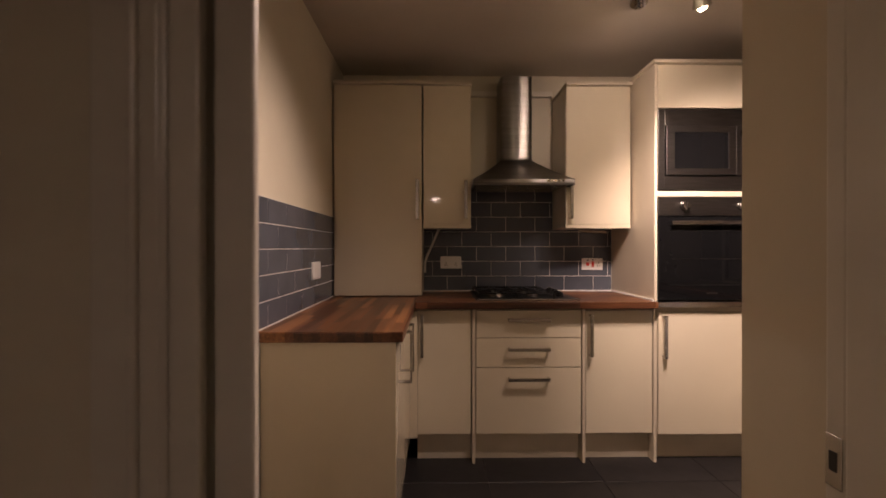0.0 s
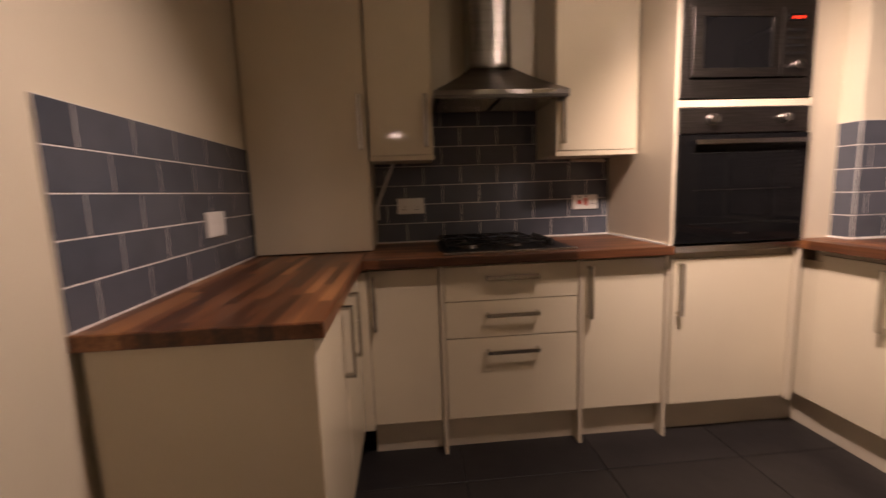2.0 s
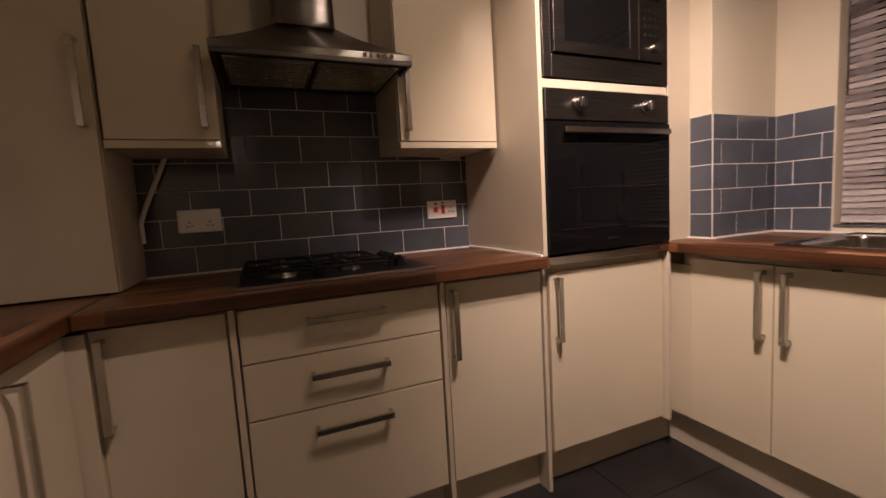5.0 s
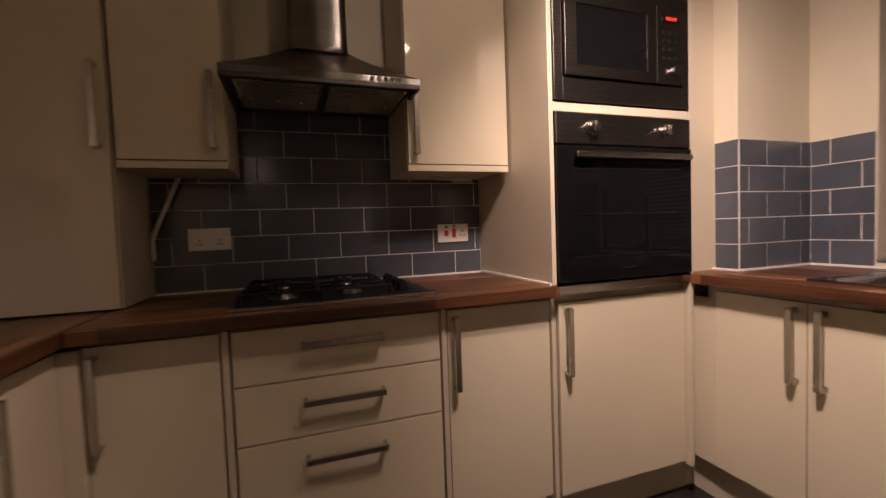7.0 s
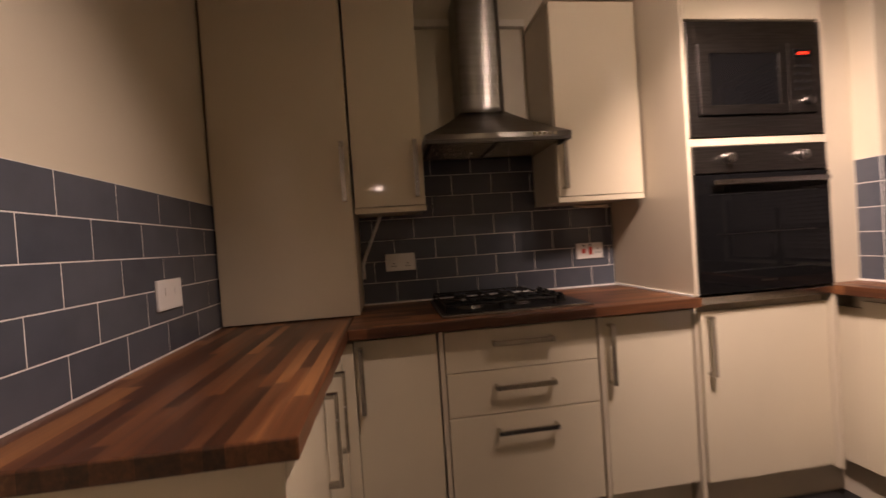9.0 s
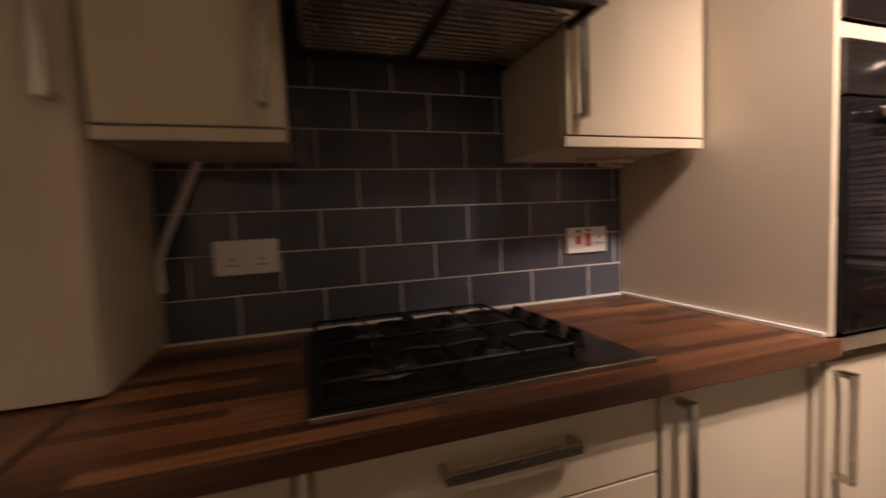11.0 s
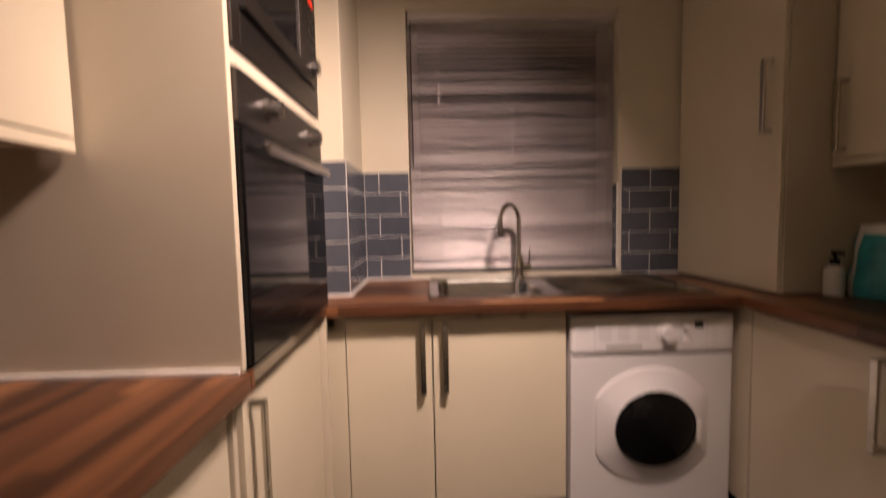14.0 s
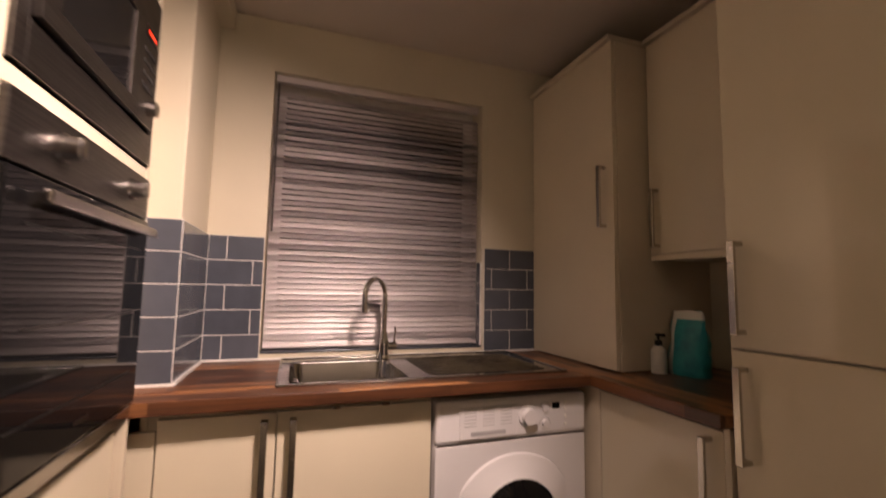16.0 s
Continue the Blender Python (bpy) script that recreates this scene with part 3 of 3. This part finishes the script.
for y in (2.12, 1.965):
    bm = bmesh.new()
    add_cyl(bm, (XF + 0.004, y, 0.8455), (XF + 0.004, y, 0.852), 0.017, 0.014, 16)
    finish("catch", bm, M_CHROME, su)


def sink():
    s = thing("sink", (0, 0, 0), "stainless steel inset sink with ribbed drainer", "sink")
    x0, x1, y0, y1 = 2.275, 2.785, 1.27, 2.30
    z = WT + 0.001
    bm = bmesh.new()
    bx0, bx1, by0, by1 = SX0 + 0.012, SX1 - 0.012, SY0 + 0.012, SY1 - 0.012
    # deck round the bowl
    for b in ((x0, bx0, y0, y1), (bx1, x1, y0, y1), (bx0, bx1, by1, y1), (bx0, bx1, y0, by0)):
        add_box(bm, *b, z, z + 0.004)
    for b in ((x0, x0 + 0.008, y0, y1), (x1 - 0.008, x1, y0, y1), (x0, x1, y1 - 0.008, y1), (x0, x1, y0, y0 + 0.008)):
        add_box(bm, *b, z + 0.004, z + 0.008, 0.002)
    finish("deck", bm, M_SINK, s)
    # rounded bowl
    bm = bmesh.new()
    rings = []
    for inset, zz, rad in ((0.0, z + 0.004, 0.05), (0.004, z - 0.006, 0.05), (0.012, z - 0.12, 0.05), (0.03, z - 0.145, 0.05), (0.06, z - 0.152, 0.04)):
        ring = []
        for cx, cy, a0 in ((bx1 - inset - rad, by1 - inset - rad, 0), (bx0 + inset + rad, by1 - inset - rad, 90), (bx0 + inset + rad, by0 + inset + rad, 180), (bx1 - inset - rad, by0 + inset + rad, 270)):
            for k in range(7):
                a = radians(a0 + 15 * k)
                ring.append(bm.verts.new((cx + rad * math.cos(a), cy + rad * math.sin(a), zz)))
        rings.append(ring)
    n = len(rings[0])
    for a, b in zip(rings, rings[1:]):
        for k in range(n):
            bm.faces.new((a[k], a[(k + 1) % n], b[(k + 1) % n], b[k]))
    bm.faces.new(rings[-1])
    finish("bowl", bm, M_SINK, s)
    cyl("plug_hole", ((bx0 + bx1) / 2, (by0 + by1) / 2, z - 0.1515), ((bx0 + bx1) / 2, (by0 + by1) / 2, z - 0.149), 0.035, M_CHROME, s)
    bm = bmesh.new()
    for k in range(9):
        xx = 2.345 + 0.042 * k
        add_tube(bm, [(xx, 1.33, z + 0.0045), (xx, 1.36, z + 0.006), (xx, 1.77, z + 0.006), (xx, 1.80, z + 0.0045)], 0.004, 8)
    finish("drainer_rib", bm, M_SINK, s)


sink()


def tap():
    t = thing("kitchen_tap", (0, 0, 0), "chrome swan-neck mixer tap behind the sink bowl", "tap")
    x, y = 2.725, 1.885
    z0 = WT + 0.006
    bm = bmesh.new()
    add_cyl(bm, (x, y, z0), (x, y, z0 + 0.012), 0.028, 0.026)
    add_cyl(bm, (x, y, z0 + 0.012), (x, y, z0 + 0.075), 0.022)
    add_cyl(bm, (x, y, z0 + 0.075), (x, y, z0 + 0.11), 0.021, 0.013)
    finish("base", bm, M_CHROME, t)
    bm = bmesh.new()
    dirv = Vector((-0.72, 0.69, 0)).normalized()
    R = 0.075
    pts = [(x, y, z0 + 0.10 + 0.02 * k) for k in range(9)]
    zt = z0 + 0.26
    for k in range(1, 13):
        a = math.pi * k / 12
        c = Vector((x, y, zt)) + dirv * (R - R * math.cos(a)) + Vector((0, 0, R * math.sin(a)))
        pts.append(c)
    e = Vector(pts[-1])
    pts += [e - Vector((0, 0, 0.02)), e - Vector((0, 0, 0.035))]
    add_tube(bm, pts, 0.0115, 14)
    finish("spout", bm, M_CHROME, t)
    cyl("nozzle", e - Vector((0, 0, 0.03)), e - Vector((0, 0, 0.062)), 0.0135, M_CHROME, t, 0.0125)
    bm = bmesh.new()
    add_cyl(bm, (x, y - 0.018, z0 + 0.05), (x, y - 0.055, z0 + 0.05), 0.017, 0.016)
    add_tube(bm, [(x, y - 0.045, z0 + 0.06), (x, y - 0.05, z0 + 0.13)], 0.005, 8)
    finish("lever", bm, M_CHROME, t)


tap()


# ---- washing machine ----
def washer():
    w = thing("washing_machine", (0, 0, 0), "white front-loading washing machine under the worktop", "washing machine")
    x, y0, y1 = 2.258, 1.207, 1.800
    cy = (y0 + y1) / 2
    box("body", x + 0.012, 2.79, y0, y1, 0.012, 0.845, M_APPL, w, 0.012)
    box("front", x, x + 0.02, y0 + 0.002, y1 - 0.002, 0.105, 0.695, M_APPL, w, 0.006)
    box("kick_plate", x + 0.002, x + 0.02, y0 + 0.002, y1 - 0.002, 0.004, 0.101, M_APPL, w, 0.004)
    panel = box("control_panel", x - 0.006, x + 0.03, y0 + 0.001, y1 - 0.001, 0.699, 0.843, M_APPL, w, 0.014)
    drawer = box("detergent_drawer", x - 0.010, x - 0.004, y1 - 0.30, y1 - 0.085, 0.712, 0.815, M_APPL, w, 0.002)
    box("drawer_grip", x - 0.0112, x - 0.0095, y1 - 0.255, y1 - 0.125, 0.722, 0.736, M_GREY, drawer, 0.0005)
    tagged(boxes("print", [(x - 0.0108, x - 0.0098, y1 - 0.145 - c * 0.068, y1 - 0.10 - c * 0.068, 0.808 - 0.011 * r, 0.8105 - 0.011 * r) for c in range(3) for r in range(6)], M_GREY, drawer, 0), kind="stuff")
    bm = bmesh.new()
    ky = y1 - 0.345
    add_cyl(bm, (x - 0.005, ky, 0.772), (x - 0.012, ky, 0.772), 0.038, 0.036, 32)
    add_cyl(bm, (x - 0.012, ky, 0.772), (x - 0.032, ky, 0.772), 0.029, 0.026, 32)
    finish("program_knob", bm, M_APPL, w)
    for yy, zz in ((y1 - 0.415, 0.795), (y1 - 0.415, 0.742)):
        bm = bmesh.new()
        add_cyl(bm, (x - 0.005, yy, zz), (x - 0.014, yy, zz), 0.013, 0.012, 18)
        finish("dial", bm, M_APPL, w)
        boxes("dial_print", [(x - 0.0073, x - 0.0058, yy + 0.021 * math.cos(a) - 0.0022, yy + 0.021 * math.cos(a) + 0.0022, zz + 0.021 * math.sin(a) - 0.0022, zz + 0.021 * math.sin(a) + 0.0022) for a in [k * 0.45 for k in range(8)]], M_GREY, w, 0)
    box("display", x - 0.0085, x - 0.005, y1 - 0.476, y1 - 0.445, 0.790, 0.811, M_BGLASS, w, 0.001)
    for k in range(4):
        cyl("button", (x - 0.004, y1 - 0.50, 0.812 - 0.026 * k), (x - 0.010, y1 - 0.50, 0.812 - 0.026 * k), 0.006, M_WHITE, w, n=12)
    # porthole door: oval white surround, ring, dark glass bowl
    cz = 0.435
    bm = bmesh.new()
    rings = []
    for f, dx in ((1.0, 0.0), (0.985, -0.008), (0.93, -0.012), (0.66, -0.030), (0.64, -0.034)):
        ring = []
        for k in range(64):
            a = 2 * math.pi * k / 64
            ry, rz = 0.235, 0.215
            yy = max(-0.205, min(0.205, ry * math.cos(a))) if f > 0.9 else ry * math.cos(a) * 0.97
            ring.append(bm.verts.new((x + dx, cy + yy * f, cz + rz * math.sin(a) * f)))
        rings.append(ring)
    for a, b in zip(rings, rings[1:]):
        for k in range(64):
            bm.faces.new((a[k], a[(k + 1) % 64], b[(k + 1) % 64], b[k]))
    d = finish("door", bm, M_APPL, w)
    bm = bmesh.new()
    rings = []
    for r, dx in ((0.149, -0.034), (0.143, -0.030), (0.125, -0.040), (0.08, -0.052), (0.03, -0.056)):
        rings.append([bm.verts.new((x + dx, cy + r * math.cos(2 * math.pi * k / 48), cz + r * 0.94 * math.sin(2 * math.pi * k / 48))) for k in range(48)])
    for a, b in zip(rings, rings[1:]):
        for k in range(48):
            bm.faces.new((a[k], a[(k + 1) % 48], b[(k + 1) % 48], b[k]))
    bm.faces.new(rings[-1])
    finish("door_glass", bm, M_BGLASS, d)
    box("door_grip", x - 0.040, x - 0.012, y0 + 0.132, y0 + 0.150, cz - 0.055, cz + 0.03, M_WHITE, d, 0.006)
    boxes("maker_mark", [(x - 0.0175, x - 0.0125, cy - 0.035, cy + 0.015, cz + 0.172, cz + 0.178)], M_GREY, d, 0)
    boxes("seam", [(x - 0.0012, x - 0.0002, y0 + 0.01, y1 - 0.01, 0.696, 0.6985)], M_DARK, w, 0)


washer()

# ---- window ----
bx = XR + 0.042
win = struct(boxes("window_1", [(XR + 0.13, XR + 0.18, WY0, WY0 + 0.05, WZ0, WZ1), (XR + 0.13, XR + 0.18, WY1 - 0.05, WY1, WZ0, WZ1),
                                (XR + 0.13, XR + 0.18, WY0 + 0.05, WY1 - 0.05, WZ0, WZ0 + 0.05), (XR + 0.13, XR + 0.18, WY0 + 0.05, WY1 - 0.05, WZ1 - 0.05, WZ1)], M_WHITE), "white window frame, night outside", "window")
box("pane", XR + 0.15, XR + 0.156, WY0 + 0.05, WY1 - 0.05, WZ0 + 0.05, WZ1 - 0.05, M_NIGHT, win, 0)
struct(box("window_sill", XR - 0.006, XR + 0.13, WY0 + 0.001, WY1 - 0.001, WZ0, WZ0 + 0.008, M_TILE, bevel=0.001), "blue-grey tiled window sill", "sill")


def blind():
    b = thing("venetian_blind", (0, 0, 0), "silver-grey metal venetian blind, slats closed", "blind")
    y0, y1 = WY0 + 0.010, WY1 - 0.008
    box("head_rail", bx - 0.018, bx + 0.018, y0, y1, WZ1 - 0.032, WZ1 - 0.002, M_SLAT, b)
    box("bottom_rail", bx - 0.012, bx + 0.012, y0, y1, WZ0 + 0.016, WZ0 + 0.026, M_SLAT, b)
    # one curved slat, repeated down the ladder
    pitch, n = 0.0245, 46
    bm = bmesh.new()
    prof = []
    for k in range(5):
        u = (k - 2) / 2
        prof.append((u * -0.0050 - 0.0012 * (1 - u * u), u * -0.0114))
    rows_v = [[bm.verts.new((px, yy, pz)) for px, pz in prof] for yy in (y0 - y0, y1 - y0)]
    for k in range(4):
        bm.faces.new((rows_v[0][k], rows_v[0][k + 1], rows_v[1][k + 1], rows_v[1][k]))
    bmesh.ops.solidify(bm, geom=bm.faces[:], thickness=0.0006)
    first = finish("slat", bm, M_SLAT, b)
    rnd = random.Random(4)
    for k in range(n):
        o = first if k == 0 else new("slat", first.data)
        o.parent = b
        o.location = (bx, y0, WZ0 + 0.036 + pitch * k)
        o.rotation_euler = (0, rnd.uniform(-0.0005, 0.0005), 0)
    for yy in (y0 + 0.14, (y0 + y1) / 2, y1 - 0.14):
        box("ladder_cord", bx - 0.0135, bx - 0.0125, yy - 0.0008, yy + 0.0008, WZ0 + 0.02, WZ1 - 0.03, M_SLAT, b, 0)
    cyl("tilt_wand", (bx - 0.018, y1 - 0.012, WZ1 - 0.04), (bx - 0.018, y1 - 0.012, 1.45), 0.003, M_DARK, b, n=8)


blind()

# ---- south side: tall fridge cabinet, wall cabinets, base unit ----
YG = 1.184


def fridge():
    f = thing("fridge_cabinet", (0, 0, 0), "tall cream gloss cabinet over built-in fridge freezer", "cabinet")
    box("side_panel", 1.012, 1.030, YS, YG + 0.001, 0, 2.225, M_GLOSS, f, 0.002)
    box("side_panel", 1.682, 1.698, YS, YG - 0.02, 0, 2.225, M_CARC, f, 0.002)
    box("body", 1.0305, 1.6815, YS + 0.01, YG - 0.022, 0.15, 2.225, M_CARC, f)
    box("plinth", 1.0305, 1.70, YG - 0.07, YG - 0.055, 0, 0.149, M_PLINTH, f)
    box("cornice", 1.005, 1.705, YS, YG + 0.02, 2.2255, 2.243, M_CARC, f, 0.003)
    for z0, z1, h0, h1 in ((0.163, 1.075, 0.80, 1.035), (1.081, 2.222, 1.115, 1.35)):
        d = door_y(f, 1.034, 1.694, z0, z1, YG, 1)
        bar_handle((1.660, YG, h0), (1.660, YG, h1), (0, 1, 0), d)


fridge()
wall_unit("tall cream gloss boiler cabinet standing on the worktop", 2.212, XR - 0.012, WT + 0.003, 2.235, 1.095, YS, 1, 2.262, hz=(1.47, 1.72), pelmet=False)
wall_unit("cream gloss wall cabinet beside the fridge cabinet", 1.705, 2.206, 1.345, 2.235, 0.925, YS, 1, 2.165, hz=(1.39, 1.62))
sb = thing("base_cabinet", (0, 0, 0), "cream gloss base cabinet beside the washing machine", "cabinet")
box("body", 1.704, 2.20, YS + 0.01, YG - 0.022, 0.15, WB - 0.001, M_CARC, sb)
box("filler_panel", 2.2005, 2.34, YG - 0.055, YG + 0.004, 0.15, WB - 0.001, M_CARC, sb)
d = door_y(sb, 1.726, 2.198, ZD0, ZD1, YG, 1)
bar_handle((1.765, YG, 0.60), (1.765, YG, 0.835), (0, 1, 0), d)
box("plinth", 1.70, 2.30, YG - 0.07, YG - 0.055, 0, 0.149, M_PLINTH, sb)
tagged(box("end_panel", 1.7035, 1.7205, YG - 0.08, YG + 0.006, 0, WB - 0.002, M_CARC), "cream panel standing beside the fridge cabinet", "panel")


# packet and bottle on the worktop
def packet():
    p = thing("cleaning_packet", (0, 0, 0), "crumpled teal and white plastic packet on the worktop", "packet")
    bm = bmesh.new()
    r = random.Random(7)
    rings = []
    for k in range(9):
        z = WT + 0.001 + 0.235 * k / 8
        w = 0.082 * (1 - 0.2 * (k / 8) ** 2)
        t = 0.05 * (1 - (k / 8) ** 2.2) + 0.006
        rings.append([bm.verts.new((2.118 + w * math.cos(a) + r.uniform(-0.006, 0.006), 0.842 + t * math.sin(a) + r.uniform(-0.006, 0.006), z + (r.uniform(-0.008, 0.008) if k == 8 else 0))) for a in [i * math.pi / 8 for i in range(16)]])
    for a, b in zip(rings, rings[1:]):
        for k in range(16):
            f = bm.faces.new((a[k], a[(k + 1) % 16], b[(k + 1) % 16], b[k]))
            f.material_index = 1 if (k % 7 == 2 or b is rings[-1]) else 0
    bm.faces.new(rings[0][::-1])
    bm.faces.new(rings[-1])
    finish("bag", bm, [M_TEAL, M_WHITE], p)
    b = thing("soap_bottle", (0, 0, 0), "white plastic bottle with black pump top", "bottle")
    x, y = 2.175, 0.93
    bm = bmesh.new()
    add_cyl(bm, (x, y, WT + 0.001), (x, y, WT + 0.085), 0.028, 0.028)
    add_cyl(bm, (x, y, WT + 0.085), (x, y, WT + 0.104), 0.028, 0.014)
    finish("body", bm, M_WHITE, b)
    bm = bmesh.new()
    add_cyl(bm, (x, y, WT + 0.104), (x, y, WT + 0.124), 0.014, 0.013)
    add_cyl(bm, (x, y, WT + 0.124), (x, y, WT + 0.140), 0.005)
    add_box(bm, x - 0.03, x + 0.01, y - 0.007, y + 0.007, WT + 0.138, WT + 0.150, 0.003)
    finish("pump", bm, M_BLACK, b)


packet()


# ---- door leaf and lever handle ----
def leaf():
    d = thing("door", (0, 0, 0), "white painted flush door lying against the wall", "door")
    box("leaf", XL + 0.0005, XL + 0.006, 0.993, 1.60, 0.008, 1.995, M_WALL, d, 0.002)
    x = XL + 0.006
    y = 1.512
    h = boxes("handle_plate", [(x, x + 0.008, y - 0.016, y + 0.016, 0.805, 0.975)], M_CHROME, d, 0.003)
    bm = bmesh.new()
    add_cyl(bm, (x + 0.008, y, 0.915), (x + 0.050, y, 0.915), 0.010, 0.008, 16)
    add_tube(bm, [(x + 0.048, y + 0.006, 0.916), (x + 0.050, y - 0.02, 0.912), (x + 0.048, y - 0.05, 0.902), (x + 0.040, y - 0.075, 0.892)], [0.009, 0.009, 0.008, 0.0065], 12)
    finish("lever", bm, M_CHROME, h)
    boxes("screw", [(x + 0.008, x + 0.0095, y - 0.004, y + 0.004, z - 0.004, z + 0.004) for z in (0.812, 0.956)], M_STEEL, h, 0.001)


leaf()


# ---- ceiling spot fitting ----
def fitting():
    f = thing("ceiling_spotlight", (0, 0, 0), "brushed metal ceiling bar with four warm spot heads", "lamp")
    bm = bmesh.new()
    add_box(bm, LAMP[0] - 0.24, LAMP[0] + 0.24, LAMP[1] - 0.03, LAMP[1] + 0.03, CEIL - 0.024, CEIL - 0.001, 0.004)
    finish("bar", bm, M_NICKEL, f, smooth=False)
    for e, tg, w in HEADS:
        e, tg = Vector(e), Vector(tg)
        dv = (tg - e).normalized()
        bm = bmesh.new()
        add_tube(bm, [(e.x, LAMP[1], CEIL - 0.022), (e.x, LAMP[1], CEIL - 0.05), (e.x, e.y, e.z + 0.07), e - dv * 0.01], 0.006, 8)
        finish("arm", bm, M_NICKEL, f)
        # open bell shade with a rolled lip
        bm = bmesh.new()
        turn = Matrix.Translation(e) @ dv.to_track_quat("Z", "Y").to_matrix().to_4x4()
        rings = []
        for r, z in ((0.006, -0.036), (0.02, -0.034), (0.025, -0.02), (0.027, 0.0), (0.034, 0.036), (0.0345, 0.042), (0.032, 0.041), (0.025, 0.0), (0.018, -0.018), (0.005, -0.02)):
            rings.append([bm.verts.new(turn @ Vector((r * math.cos(k * math.pi / 12), r * math.sin(k * math.pi / 12), z))) for k in range(24)])
        for a, b in zip(rings, rings[1:]):
            for k in range(24):
                bm.faces.new((a[k], a[(k + 1) % 24], b[(k + 1) % 24], b[k]))
        finish("shade", bm, M_NICKEL, f)
        bm = bmesh.new()
        bmesh.ops.create_uvsphere(bm, u_segments=16, v_segments=10, radius=0.019, matrix=Matrix.Translation(e + dv * 0.036))
        finish("bulb", bm, M_BULB, f)


fitting()
hp = thing("pendant_lamp", (0, 0, 0), "small hallway pendant with cream shade", "lamp")
cyl("cord", (HALL[0], HALL[1], CEIL - 0.001), (HALL[0], HALL[1], HALL[2] + 0.075), 0.004, M_WHITE, hp, n=8)
bm = bmesh.new()
bmesh.ops.create_cone(bm, cap_ends=False, segments=32, radius1=0.16, radius2=0.09, depth=0.15, matrix=Matrix.Translation((HALL[0], HALL[1], HALL[2] + 0.03)))
bmesh.ops.solidify(bm, geom=bm.faces[:], thickness=0.002)
finish("shade", bm, M_WHITE, hp)


# ---- wall tiles ----
TW, TH, J = 0.2015, 0.1012, 0.0030
TILE_MESHES = {}


def tile_mesh(w, h, t, mat, key, bev):
    k = (round(w, 4), round(h, 4), key)
    if k not in TILE_MESHES:
        bm = bmesh.new()
        vs = add_box(bm, -w / 2, w / 2, -h / 2, h / 2, 0, t)
        top = [f for f in bm.faces if all(v.co.z > t / 2 for v in f.verts)]
        bmesh.ops.inset_region(bm, faces=top, thickness=bev)
        for v in bm.verts:
            if v.co.z > t / 2 and (abs(abs(v.co.x) - w / 2) < 1e-6 or abs(abs(v.co.y) - h / 2) < 1e-6):
                v.co.z = t - bev * 0.6
        bmesh.ops.recalc_face_normals(bm, faces=bm.faces)
        me = bpy.data.meshes.new("tile")
        bm.to_mesh(me)
        bm.free()
        me.materials.append(mat)
        TILE_MESHES[k] = me
    return TILE_MESHES[k]


def tile_field(label, basis, length, z0, rows_n, start, flip=0, TH=0.1012):
    """Half-bond tiles on a wall: basis takes u along the wall, height and stand-off to the world."""
    o, u, nrm = Vector(basis[0]), Vector(basis[1]), Vector(basis[2])
    R = Matrix((u, Vector((0, 0, 1)), nrm)).transposed().to_4x4()
    bed_bm = bmesh.new()
    vs = add_box(bed_bm, 0, length, 0, rows_n * TH, 0.0, 0.0068)
    for v in vs:
        v.co = o + u * v.co.x + Vector((0, 0, z0 + v.co.y)) + nrm * v.co.z
    bed = struct(finish("tiled_wall", bed_bm, M_GROUT), label, "tiles")
    rnd = random.Random(int(length * 1000) + rows_n)
    for r in range(rows_n):
        a = -start - (TW / 2 if (r + flip) % 2 else 0)
        while a < length:
            p, q = max(a, 0) + J / 2, min(a + TW, length) - J / 2
            if q - p > 0.012:
                t = new("tile", tile_mesh(q - p, TH - J, 0.008, M_TILE, "wall", 0.0016))
                t.parent = bed
                c = o + u * ((p + q) / 2) + Vector((0, 0, z0 + (r + 0.5) * TH))
                t.matrix_local = Matrix.Translation(c) @ R @ Euler((rnd.uniform(-0.002, 0.002), rnd.uniform(-0.002, 0.002), 0)).to_matrix().to_4x4()
            a += TW


Z0T = WT + 0.003
tile_field("blue-grey brick-bond wall tiles behind the hob", ((0.29, YB, 0), (1, 0, 0), (0, -1, 0)), 1.296, Z0T, 7, 0.04)
tile_field("blue-grey brick-bond wall tiles above the peninsula", ((XL, 1.815, 0), (0, 1, 0), (1, 0, 0)), 1.115, Z0T, 5, 0.1, TH=0.0965)
tile_field("blue-grey wall tiles on the pipe casing", ((2.40, 2.605, 0), (1, 0, 0), (0, -1, 0)), XR - 2.40, Z0T, 5, 0.05)
tile_field("blue-grey wall tiles on the casing edge", ((2.40, 2.597, 0), (0, 1, 0), (-1, 0, 0)), 0.098, Z0T, 5, 0.0)
tile_field("blue-grey wall tiles beside the window", ((XR, 2.387, 0), (0, 1, 0), (-1, 0, 0)), 0.21, Z0T, 5, 0.06)
tile_field("blue-grey wall tiles between window and cabinet", ((XR, 1.06, 0), (0, 1, 0), (-1, 0, 0)), 0.312, Z0T, 5, 0.03)
tile_field("blue-grey tiles on the window reveal", ((XR, WY0, 0), (1, 0, 0), (0, 1, 0)), 0.125, WZ0 + 0.009, 4, 0.06)

# ---- floor tiles ----
FW, FH = 0.60, 0.345
floor = bpy.data.objects["floor"]
ix = int(math.floor((-0.2 - 1.845) / FW))
for i in range(ix, 2):
    for j in range(-7, 4):
        x0, y0 = 1.845 + i * FW, 2.142 + j * FH
        t = new("floor_tile", tile_mesh(FW - 0.004, FH - 0.004, 0.008, M_FLOOR, "floor", 0.0015))
        t.parent = floor
        t.location = (x0 + FW / 2, y0 + FH / 2, -0.008)
